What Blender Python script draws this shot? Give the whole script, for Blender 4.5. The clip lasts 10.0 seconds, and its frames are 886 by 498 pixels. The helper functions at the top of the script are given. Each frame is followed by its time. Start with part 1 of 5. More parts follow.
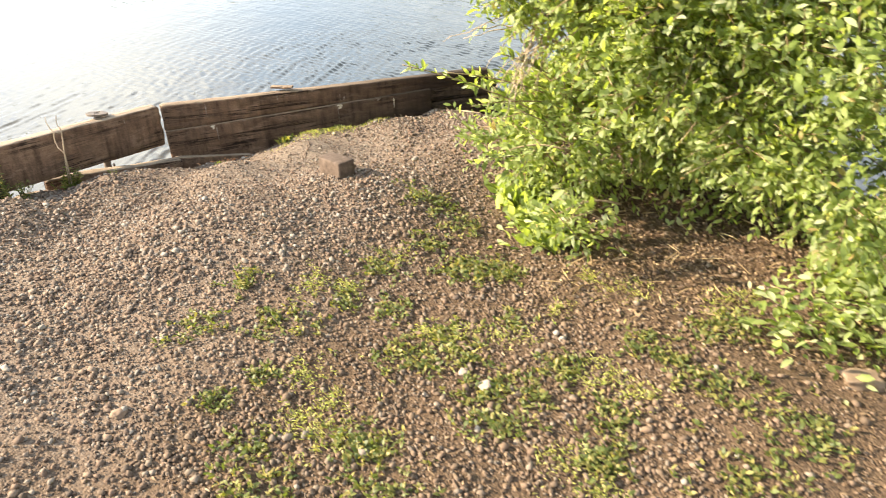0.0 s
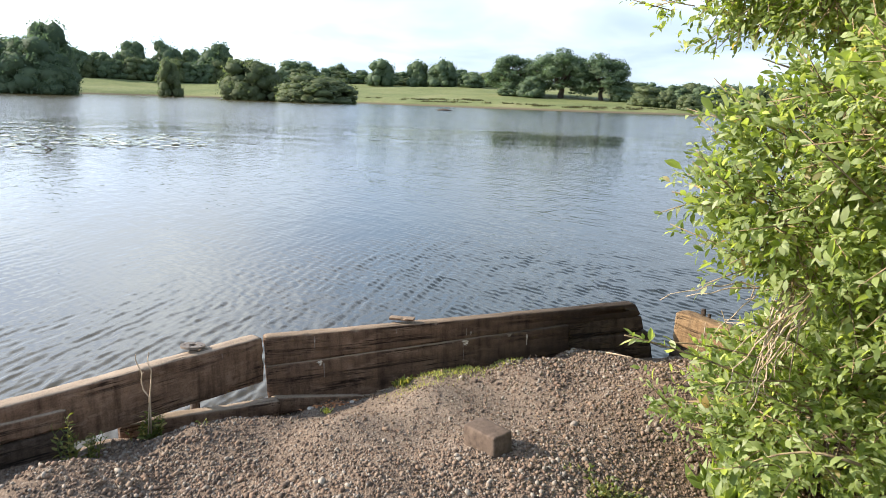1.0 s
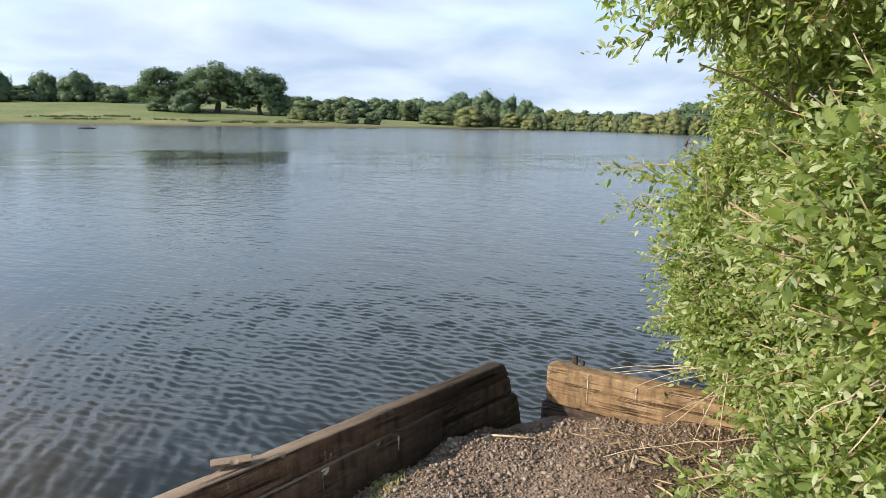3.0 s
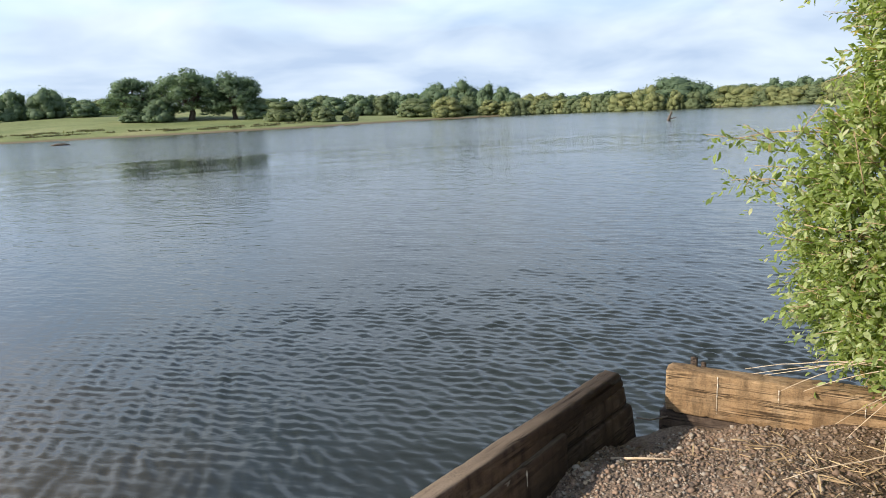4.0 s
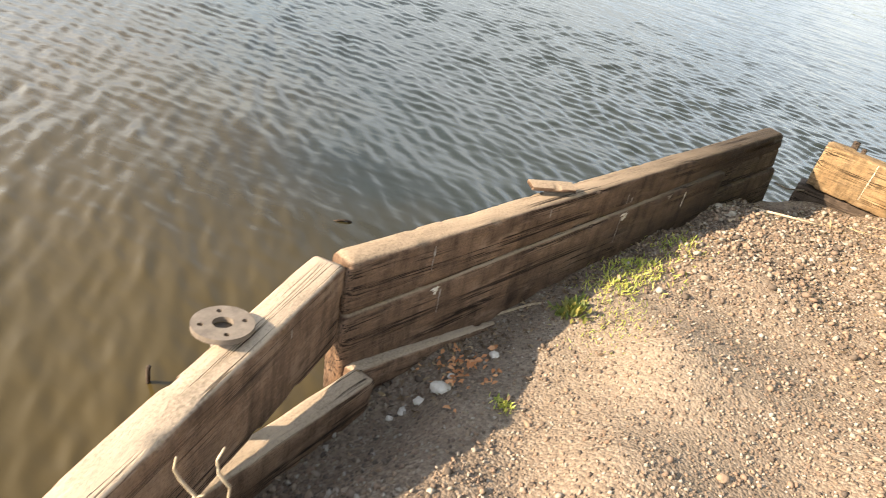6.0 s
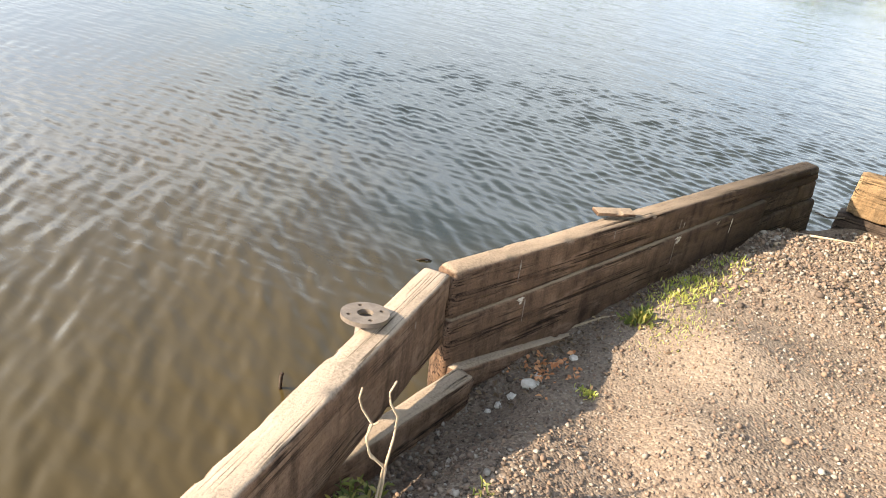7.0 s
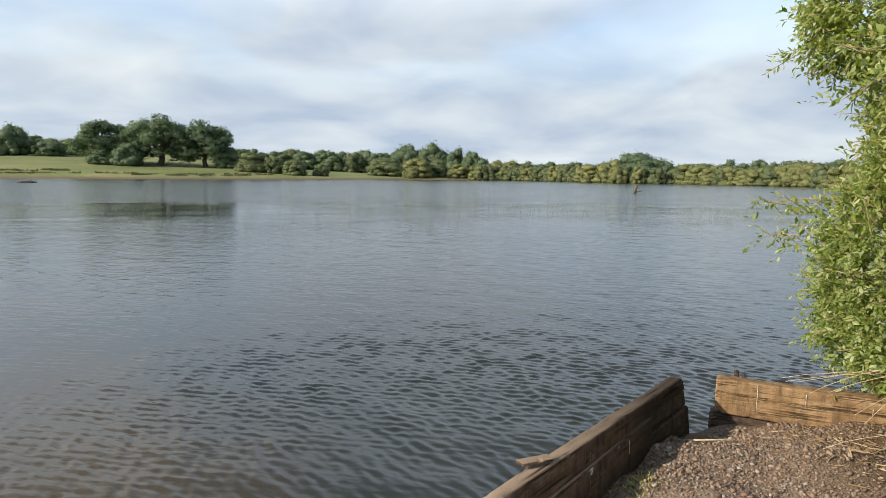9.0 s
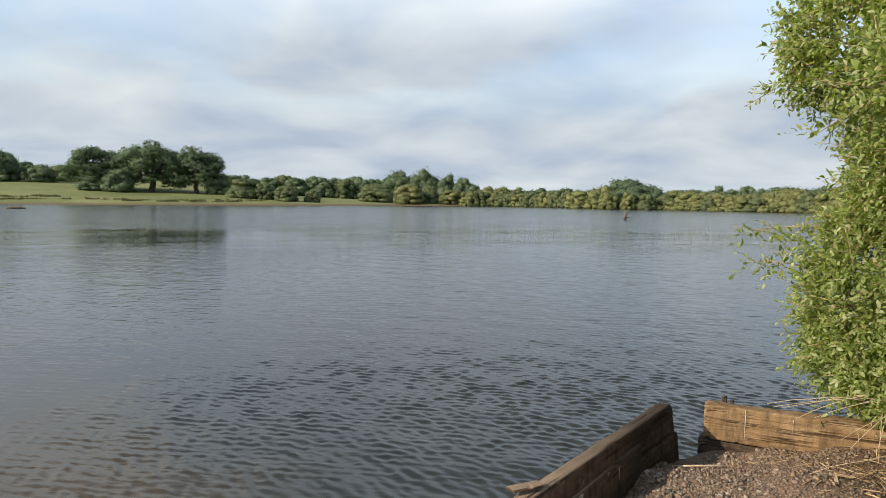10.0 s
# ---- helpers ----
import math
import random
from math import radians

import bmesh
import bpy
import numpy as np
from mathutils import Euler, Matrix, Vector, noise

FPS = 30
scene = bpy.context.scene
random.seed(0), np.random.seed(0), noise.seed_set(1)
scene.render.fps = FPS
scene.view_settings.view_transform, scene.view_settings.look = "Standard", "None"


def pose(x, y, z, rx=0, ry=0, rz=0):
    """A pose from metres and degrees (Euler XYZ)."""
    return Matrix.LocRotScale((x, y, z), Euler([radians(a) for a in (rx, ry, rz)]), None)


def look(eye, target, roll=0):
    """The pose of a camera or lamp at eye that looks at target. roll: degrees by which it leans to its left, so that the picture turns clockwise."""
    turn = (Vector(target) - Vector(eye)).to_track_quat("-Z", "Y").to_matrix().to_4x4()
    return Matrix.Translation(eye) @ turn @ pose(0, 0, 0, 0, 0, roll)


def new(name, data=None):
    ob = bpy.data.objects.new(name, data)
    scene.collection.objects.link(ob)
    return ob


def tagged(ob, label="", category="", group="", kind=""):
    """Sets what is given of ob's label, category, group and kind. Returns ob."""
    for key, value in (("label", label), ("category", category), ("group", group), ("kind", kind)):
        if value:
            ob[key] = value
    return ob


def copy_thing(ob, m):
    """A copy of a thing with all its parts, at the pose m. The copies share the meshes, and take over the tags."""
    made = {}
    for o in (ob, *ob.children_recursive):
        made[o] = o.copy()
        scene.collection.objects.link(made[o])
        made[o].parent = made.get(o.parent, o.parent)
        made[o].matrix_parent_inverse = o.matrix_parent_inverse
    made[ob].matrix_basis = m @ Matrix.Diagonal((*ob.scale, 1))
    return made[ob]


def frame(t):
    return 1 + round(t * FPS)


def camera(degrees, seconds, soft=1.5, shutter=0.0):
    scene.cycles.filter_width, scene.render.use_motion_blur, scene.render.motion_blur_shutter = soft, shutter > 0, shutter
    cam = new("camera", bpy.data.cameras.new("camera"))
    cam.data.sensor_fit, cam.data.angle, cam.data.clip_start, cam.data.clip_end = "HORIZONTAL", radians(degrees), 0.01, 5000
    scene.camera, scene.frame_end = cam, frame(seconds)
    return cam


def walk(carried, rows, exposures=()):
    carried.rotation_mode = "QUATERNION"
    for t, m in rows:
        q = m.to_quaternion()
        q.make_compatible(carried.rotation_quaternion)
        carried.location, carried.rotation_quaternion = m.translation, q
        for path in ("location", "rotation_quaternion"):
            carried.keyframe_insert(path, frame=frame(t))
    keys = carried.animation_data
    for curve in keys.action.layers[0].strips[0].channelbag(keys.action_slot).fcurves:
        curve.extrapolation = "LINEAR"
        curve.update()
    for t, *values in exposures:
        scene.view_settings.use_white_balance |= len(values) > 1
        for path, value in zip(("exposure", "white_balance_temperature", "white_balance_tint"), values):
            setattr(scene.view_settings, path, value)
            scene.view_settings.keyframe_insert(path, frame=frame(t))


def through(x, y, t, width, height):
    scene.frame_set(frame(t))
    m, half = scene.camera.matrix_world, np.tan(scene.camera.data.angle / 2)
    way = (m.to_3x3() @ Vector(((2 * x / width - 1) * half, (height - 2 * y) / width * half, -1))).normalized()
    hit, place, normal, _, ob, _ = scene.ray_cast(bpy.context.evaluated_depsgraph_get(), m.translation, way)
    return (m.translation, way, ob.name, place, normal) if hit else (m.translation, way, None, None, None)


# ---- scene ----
# ---- camera ----
cam = camera(66.3, 10.0, soft=0.85, shutter=0.12)
PATH = [
    (0, (2.56, -2.461, 2.032), (1.761, -0.897, 1.076), 0.8),
    (0.2, (2.31, -2.416, 2.051), (1.428, -0.858, 1.159), 2.5),
    (0.5, (2.04, -2.248, 2.068), (1.029, -0.665, 1.382), 2.3),
    (0.7, (1.857, -2.12, 2.057), (0.804, -0.518, 1.489), 1.7),
    (0.9, (1.675, -1.993, 2.044), (0.624, -0.355, 1.584), 2.2),
    (1, (1.586, -1.941, 2.042), (0.555, -0.283, 1.611), 1.9),
    (1.5, (1.17, -1.767, 2.061), (0.357, 0.033, 1.745), 2.4),
    (2, (0.801, -1.525, 2.087), (0.293, 0.381, 1.755), 1.2),
    (2.2, (0.674, -1.384, 2.066), (0.256, 0.538, 1.706), 0.4),
    (3.3, (0.012, -0.92, 2.04), (-0.089, 1.042, 1.663), 0.8),
    (3.5, (-0.129, -0.82, 2.031), (-0.233, 1.137, 1.632), -0.2),
    (4, (-0.400, -0.535, 2.000), (-0.504, 1.424, 1.606), -3.0),
    (4.5, (-0.645, -0.285, 1.929), (-0.653, 1.65, 1.425), -0.8),
    (5, (-0.782, -0.188, 1.819), (-0.722, 1.666, 1.071), 1.9),
    (5.5, (-0.915, -0.393, 1.722), (-0.758, 1.359, 0.771), 6.2),
    (5.8, (-1.012, -0.56, 1.672), (-0.951, 1.162, 0.657), 10.9),
    (6, (-1.065, -0.67, 1.657), (-1.146, 1.015, 0.583), 13.7),
    (6.1, (-1.083, -0.731, 1.645), (-1.214, 0.937, 0.55), 14.3),
    (6.2, (-1.088, -0.794, 1.638), (-1.243, 0.863, 0.529), 14.9),
    (7.3, (-1.16, -1.174, 1.703), (-1.436, 0.647, 0.925), 4.1),
    (7.5, (-1.137, -1.21, 1.744), (-1.397, 0.648, 1.052), 1.1),
    (8, (-1.192, -1.3, 1.836), (-1.249, 0.629, 1.311), 0.1),
    (8.5, (-1.267, -1.427, 1.931), (-1.253, 0.546, 1.602), 0.1),
    (9, (-1.307, -1.524, 1.964), (-1.294, 0.464, 1.743), 0.5),
    (9.5, (-1.323, -1.581, 1.979), (-1.3, 0.412, 1.815), 0.6),
    (10, (-1.305, -1.583, 1.981), (-1.267, 0.412, 1.836), 0.5),
]
EXPOSURES = [(0.0, 2.08, 7150, 10), (0.5, 1.80, 6700, 10), (1.0, 1.38, 6200, 10), (1.5, 0.97, 6050, 10), (2.0, 0.92, 6000, 10), (3.5, 1.08, 6150, 10), (4.0, 1.04, 6150, 10), (4.5, 0.92, 6250, 10), (5.0, 1.2, 6700, 10), (5.5, 1.8, 7100, 10),
             (6.2, 2.08, 7300, 10), (7.5, 1.80, 6400, 10), (8.0, 1.35, 6200, 10), (8.5, 0.97, 6450, 10), (9.0, 0.80, 6600, 10), (10.0, 0.66, 6700, 10)]
walk(cam, [(t, look(eye, target, roll)) for t, eye, target, roll in PATH], EXPOSURES)
# ---- light ----
SUN_FROM = Vector((-0.90, -0.43, 0.0)).normalized()
SUN_UP = radians(26)
world = bpy.data.worlds.new("world")
scene.world = world
world.use_nodes = True
wt = world.node_tree
wt.nodes.clear()


def wire(tree, kind, **sets):
    n = tree.nodes.new(kind)
    for k, v in sets.items():
        n.inputs[k.replace("_", " ")].default_value = v
    return n


w_out = wt.nodes.new("ShaderNodeOutputWorld")
w_sky = wt.nodes.new("ShaderNodeTexSky")
w_sky.sky_type, w_sky.sun_disc = "NISHITA", False
w_sky.sun_elevation, w_sky.sun_rotation = SUN_UP, math.atan2(SUN_FROM.x, SUN_FROM.y)
w_sky.air_density, w_sky.dust_density, w_sky.ozone_density = 1.0, 0.4, 2.0
w_bg = wire(wt, "ShaderNodeBackground", Strength=0.15)
w_cloud = wire(wt, "ShaderNodeBackground", Strength=1.12)
w_mix = wt.nodes.new("ShaderNodeMixShader")
w_tc = wt.nodes.new("ShaderNodeTexCoord")
w_sep = wt.nodes.new("ShaderNodeSeparateXYZ")
w_add = wt.nodes.new("ShaderNodeMath")
w_add.operation, w_add.inputs[1].default_value = "ADD", 0.24
w_dx, w_dy = wt.nodes.new("ShaderNodeMath"), wt.nodes.new("ShaderNodeMath")
w_dx.operation = w_dy.operation = "DIVIDE"
w_comb = wt.nodes.new("ShaderNodeCombineXYZ")
w_noise = wire(wt, "ShaderNodeTexNoise", Scale=0.85, Detail=3.5, Roughness=0.45, Distortion=0.2)
w_ramp = wt.nodes.new("ShaderNodeValToRGB")
w_ramp.color_ramp.elements[0].position, w_ramp.color_ramp.elements[1].position = 0.22, 0.5
w_tone = wire(wt, "ShaderNodeTexNoise", Scale=1.5, Detail=4.0, Roughness=0.48, Distortion=0.3)
w_tones = wt.nodes.new("ShaderNodeValToRGB")
w_tones.color_ramp.elements[0].position, w_tones.color_ramp.elements[1].position = 0.37, 0.70
w_tones.color_ramp.elements[0].color = (0.53, 0.64, 0.80, 1)
w_tones.color_ramp.elements[1].color = (0.88, 0.96, 1.0, 1)
wl = wt.links.new
wl(w_tc.outputs["Generated"], w_sep.inputs[0])
wl(w_sep.outputs["Z"], w_add.inputs[0])
wl(w_sep.outputs["X"], w_dx.inputs[0])
wl(w_sep.outputs["Y"], w_dy.inputs[0])
wl(w_add.outputs[0], w_dx.inputs[1])
wl(w_add.outputs[0], w_dy.inputs[1])
wl(w_dx.outputs[0], w_comb.inputs[0])
wl(w_dy.outputs[0], w_comb.inputs[1])
wl(w_comb.outputs[0], w_noise.inputs["Vector"])
wl(w_comb.outputs[0], w_tone.inputs["Vector"])
wl(w_noise.outputs["Fac"], w_ramp.inputs[0])
wl(w_tone.outputs["Fac"], w_tones.inputs[0])
# Cloud belt brightest above the view, added to brighten the water's reflections
w_high = wt.nodes.new("ShaderNodeValToRGB")
for k, (at, v) in enumerate(((0.21, 0.51), (0.35, 0.86), (0.48, 0.5), (0.8, 0.37))):
    e = w_high.color_ramp.elements[k] if k < 2 else w_high.color_ramp.elements.new(at)
    e.position, e.color = at, (v, v, v, 1)
wl(w_sep.outputs["Z"], w_high.inputs[0])
w_dim = wt.nodes.new("ShaderNodeMix")
w_dim.data_type, w_dim.blend_type = "RGBA", "MULTIPLY"
w_dim.inputs[0].default_value = 1.0
wl(w_tones.outputs[0], w_dim.inputs[6])
wl(w_high.outputs[0], w_dim.inputs[7])
w_dot = wt.nodes.new("ShaderNodeVectorMath")
w_dot.operation = "DOT_PRODUCT"
w_dot.inputs[1].default_value = SUN_FROM
wl(w_tc.outputs["Generated"], w_dot.inputs[0])
# Sunward sky, behind the view, brightened further to lift shaded faces
w_side = wt.nodes.new("ShaderNodeMapRange")
w_side.inputs[1].default_value, w_side.inputs[2].default_value = 0.1, 0.8
w_side.inputs[3].default_value, w_side.inputs[4].default_value = 0.92, 2.05
wl(w_dot.outputs["Value"], w_side.inputs[0])
w_lit = wt.nodes.new("ShaderNodeMix")
w_lit.data_type, w_lit.blend_type = "RGBA", "MULTIPLY"
w_lit.inputs[0].default_value = 1.0
wl(w_dim.outputs[2], w_lit.inputs[6])
wl(w_side.outputs[0], w_lit.inputs[7])
wl(w_lit.outputs[2], w_cloud.inputs[0])
wl(w_sky.outputs[0], w_bg.inputs[0])
w_low = wt.nodes.new("ShaderNodeMapRange")
w_low.inputs[1].default_value, w_low.inputs[2].default_value = 0.1, 0.42
w_low.inputs[3].default_value, w_low.inputs[4].default_value = 1.0, 0.0
wl(w_sep.outputs["Z"], w_low.inputs[0])
w_up = wt.nodes.new("ShaderNodeMapRange")
w_up.inputs[1].default_value, w_up.inputs[2].default_value = 0.3, 0.85
w_up.inputs[3].default_value, w_up.inputs[4].default_value = 1.0, 0.5
wl(w_sep.outputs["Z"], w_up.inputs[0])
w_thin = wt.nodes.new("ShaderNodeMath")
w_thin.operation = "MULTIPLY"
wl(w_ramp.outputs[0], w_thin.inputs[0])
wl(w_up.outputs[0], w_thin.inputs[1])
w_max = wt.nodes.new("ShaderNodeMath")
w_max.operation = "MAXIMUM"
wl(w_thin.outputs[0], w_max.inputs[0])
wl(w_low.outputs[0], w_max.inputs[1])
wl(w_max.outputs[0], w_mix.inputs[0])
wl(w_bg.outputs[0], w_mix.inputs[1])
wl(w_cloud.outputs[0], w_mix.inputs[2])
wl(w_mix.outputs[0], w_out.inputs[0])

sun = new("sun", bpy.data.lights.new("sun", "SUN"))
sun.data.energy, sun.data.angle, sun.data.color = 4.4, radians(0.6), (1.0, 0.88, 0.72)
sun.matrix_world = look(SUN_FROM * math.cos(SUN_UP) * 50 + Vector((0, 0, math.sin(SUN_UP) * 50)), (0, 0, 0))


# ---- materials ----
class Mat:
    """A small wrapper to write node materials in few lines."""

    def __init__(self, name, rough=0.8, spec=0.3):
        self.m = bpy.data.materials.new(name)
        self.m.use_nodes = True
        self.t = self.m.node_tree
        self.b = self.t.nodes["Principled BSDF"]
        self.b.inputs["Roughness"].default_value = rough
        self.b.inputs["Specular IOR Level"].default_value = spec
        self.tc = self.t.nodes.new("ShaderNodeTexCoord")

    def link(self, a, b):
        self.t.links.new(a, b)

    def coords(self, scale=(1, 1, 1), source="Object"):
        n = self.t.nodes.new("ShaderNodeMapping")
        n.inputs["Scale"].default_value = scale
        self.link(self.tc.outputs[source], n.inputs[0])
        return n.outputs[0]

    def noise(self, vec, scale, detail=4, rough=0.55, distort=0.0):
        n = wire(self.t, "ShaderNodeTexNoise", Scale=scale, Detail=detail, Roughness=rough, Distortion=distort)
        self.link(vec, n.inputs["Vector"])
        return n.outputs["Fac"]

    def ramp(self, fac, *stops):
        n = self.t.nodes.new("ShaderNodeValToRGB")
        el = n.color_ramp.elements
        while len(el) < len(stops):
            el.new(0.5)
        for e, (p, c) in zip(el, stops):
            e.position = p
            e.color = (*c, 1) if len(c) == 3 else c
        self.link(fac, n.inputs[0])
        return n.outputs[0]

    def mix(self, fac, a, b, how="MIX"):
        n = self.t.nodes.new("ShaderNodeMix")
        n.data_type, n.blend_type = "RGBA", how
        for v, sock in ((fac, n.inputs[0]), (a, n.inputs[6]), (b, n.inputs[7])):
            if hasattr(v, "is_linked"):
                self.link(v, sock)
            elif isinstance(v, (int, float)):
                sock.default_value = v
            else:
                sock.default_value = (*v, 1)
        return n.outputs[2]

    def island(self):
        return self.t.nodes.new("ShaderNodeNewGeometry").outputs["Random Per Island"]

    def chance(self):
        return self.t.nodes.new("ShaderNodeObjectInfo").outputs["Random"]

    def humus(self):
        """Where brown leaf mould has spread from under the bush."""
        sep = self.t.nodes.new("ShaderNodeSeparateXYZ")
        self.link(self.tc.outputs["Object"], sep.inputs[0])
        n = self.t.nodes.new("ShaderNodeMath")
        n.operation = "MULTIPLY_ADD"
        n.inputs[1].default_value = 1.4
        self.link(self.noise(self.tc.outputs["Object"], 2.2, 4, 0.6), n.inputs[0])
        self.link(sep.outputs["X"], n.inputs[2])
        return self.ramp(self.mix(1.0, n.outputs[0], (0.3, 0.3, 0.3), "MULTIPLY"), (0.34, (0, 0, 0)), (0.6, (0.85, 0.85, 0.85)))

    def color(self, c):
        self.link(c, self.b.inputs["Base Color"])
        return self

    def bump(self, height, strength, distance, prior=None):
        n = wire(self.t, "ShaderNodeBump", Strength=strength, Distance=distance)
        self.link(height, n.inputs["Height"])
        if prior is not None:
            self.link(prior, n.inputs["Normal"])
        self.link(n.outputs[0], self.b.inputs["Normal"])
        return n.outputs[0]


def wood_material(name, pale, mid, dark, pale_lit_top=None, dark_end=False):
    """Old hewn timber along x: soft grain, dirt blotches, thin dark splits; upper faces paler, weathering and sunlight
    put into the colour.
    """
    m = Mat(name, 0.88, 0.15)
    v = m.coords()
    grain = m.noise(m.coords((1.6, 20, 20)), 2.0, 6, 0.6, 0.5)
    fine = m.noise(m.coords((9, 60, 60)), 2.2, 5, 0.7)
    blot = m.noise(m.coords((1.6, 3, 3)), 2.0, 6, 0.62)
    speck = m.noise(v, 130, 4, 0.7)
    c = m.ramp(blot, (0.3, dark), (0.48, mid), (0.68, pale))
    c = m.mix(0.4, c, m.ramp(grain, (0.3, (0.55, 0.53, 0.51)), (0.55, (1.0, 1.0, 1.0)), (0.75, (1.25, 1.22, 1.18))), "MULTIPLY")
    c = m.mix(0.4, c, m.ramp(fine, (0.3, (0.62, 0.6, 0.58)), (0.65, (1.15, 1.14, 1.12))), "MULTIPLY")
    c = m.mix(0.6, c, m.ramp(speck, (0.33, (0.45, 0.43, 0.4)), (0.5, (1.0, 1.0, 1.0)), (0.7, (1.2, 1.2, 1.2))), "MULTIPLY")
    runs = m.noise(m.coords((7, 7, 1.3)), 2.4, 5, 0.6)
    c = m.mix(0.7, c, m.ramp(runs, (0.36, (0.3, 0.28, 0.26)), (0.52, (1.0, 1.0, 1.0)), (0.7, (1.35, 1.3, 1.24))), "MULTIPLY")
    dust = m.noise(m.coords((2.5, 7, 7)), 2.6, 6, 0.7)
    c = m.mix(m.ramp(dust, (0.52, (0, 0, 0)), (0.7, (0.5, 0.5, 0.5))), c, tuple(min(0.42, 1.45 * k + 0.03) for k in pale))
    # Upward faces take a paler tone: weathering plus sunlight put into the colour
    if pale_lit_top:
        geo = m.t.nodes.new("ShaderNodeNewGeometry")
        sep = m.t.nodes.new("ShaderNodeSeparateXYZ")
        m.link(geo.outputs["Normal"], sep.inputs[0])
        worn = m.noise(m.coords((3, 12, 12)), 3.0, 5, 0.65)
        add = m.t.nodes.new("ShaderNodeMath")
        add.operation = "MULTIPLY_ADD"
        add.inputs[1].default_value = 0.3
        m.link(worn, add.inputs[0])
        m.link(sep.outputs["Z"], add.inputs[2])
        top = m.mix(0.22, m.ramp(m.mix(0.5, speck, blot), (0.36, tuple(0.55 * k for k in pale_lit_top)), (0.5, pale_lit_top), (0.68, tuple(1.2 * k for k in pale_lit_top))), m.ramp(grain, (0.32, (0.42, 0.38, 0.35)), (0.5, (1.0, 1.0, 1.0))), "MULTIPLY")
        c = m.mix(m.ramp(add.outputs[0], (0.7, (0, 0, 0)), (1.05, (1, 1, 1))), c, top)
    # Noisy darkening towards the far end of the timber
    if dark_end:
        along = m.t.nodes.new("ShaderNodeSeparateXYZ")
        m.link(v, along.inputs[0])
        toward_end = m.t.nodes.new("ShaderNodeMath")
        toward_end.operation = "MULTIPLY_ADD"
        toward_end.inputs[1].default_value = 1.1
        m.link(m.noise(m.coords((1.5, 6, 6)), 1.5, 5, 0.6), toward_end.inputs[0])
        m.link(along.outputs["X"], toward_end.inputs[2])
        c = m.mix(m.ramp(m.mix(1.0, toward_end.outputs[0], (0.3, 0.3, 0.3), "MULTIPLY"), (0.42, (0, 0, 0)), (0.8, (0.85, 0.85, 0.85))), c, (0.022, 0.016, 0.012))
    split = m.noise(m.coords((0.3, 17, 17)), 2.3, 4, 0.5, 0.6)
    where = m.noise(m.coords((1.5, 4, 4)), 1.1, 2)
    line = m.ramp(split, (0.475, (0, 0, 0)), (0.495, (1, 1, 1)), (0.51, (1, 1, 1)), (0.53, (0, 0, 0)))
    some = m.mix(1.0, line, m.ramp(where, (0.46, (0, 0, 0)), (0.56, (0.95, 0.95, 0.95))), "MULTIPLY")
    c = m.mix(some, c, tuple(0.3 * k for k in dark))
    m.color(c)
    p = m.bump(m.mix(1.0, (1, 1, 1), some, "SUBTRACT"), 0.8, 0.008)
    p = m.bump(grain, 0.45, 0.005, p)
    p = m.bump(dust, 0.5, 0.005, p)
    m.bump(speck, 0.7, 0.003, p)
    return m.m


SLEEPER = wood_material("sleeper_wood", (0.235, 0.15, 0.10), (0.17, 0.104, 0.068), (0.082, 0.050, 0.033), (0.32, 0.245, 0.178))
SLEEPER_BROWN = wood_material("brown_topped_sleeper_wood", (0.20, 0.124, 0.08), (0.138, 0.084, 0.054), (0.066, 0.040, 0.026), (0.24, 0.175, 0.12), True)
SLEEPER_TAN = wood_material("tan_sleeper_wood", (0.27, 0.182, 0.10), (0.205, 0.131, 0.068), (0.125, 0.076, 0.038))
SLEEPER_DARK = wood_material("dark_sleeper_wood", (0.09, 0.062, 0.044), (0.058, 0.041, 0.030), (0.028, 0.021, 0.017))
DROPPING = Mat("dried_dropping", 0.9, 0.2)
DROPPING.color(DROPPING.ramp(DROPPING.noise(DROPPING.coords(), 90, 3), (0.35, (0.13, 0.09, 0.065)), (0.65, (0.28, 0.23, 0.185))))


def bark_material(name, a, b):
    m = Mat(name, 0.9, 0.15)
    n = m.noise(m.coords((14, 14, 3)), 3, 5, 0.6)
    m.color(m.ramp(n, (0.3, a), (0.7, b)))
    m.bump(n, 0.6, 0.01)
    return m.m


BARK = bark_material("oak_bark", (0.05, 0.04, 0.03), (0.14, 0.11, 0.085))
TWIG = bark_material("twig_bark", (0.16, 0.11, 0.06), (0.36, 0.27, 0.15))
DRY = bark_material("dry_stalk", (0.26, 0.19, 0.12), (0.46, 0.36, 0.25))


def leaf_material(name, stops, through=0.45, rough=0.5, glow=(1.25, 1.3, 0.55)):
    m = Mat(name, rough, 0.35)
    c = m.ramp(m.island(), *stops)
    big = m.noise(m.coords(), 0.9, 3)
    c = m.mix(0.5, c, m.ramp(big, (0.3, (0.72, 0.74, 0.7)), (0.7, (1.15, 1.12, 1.0))), "MULTIPLY")
    m.color(c)
    tr = m.t.nodes.new("ShaderNodeBsdfTranslucent")
    m.link(m.mix(1.0, c, glow, "MULTIPLY"), tr.inputs[0])
    mx = m.t.nodes.new("ShaderNodeMixShader")
    mx.inputs[0].default_value = through
    m.link(m.b.outputs[0], mx.inputs[1])
    m.link(tr.outputs[0], mx.inputs[2])
    m.link(mx.outputs[0], m.t.nodes["Material Output"].inputs[0])
    return m.m


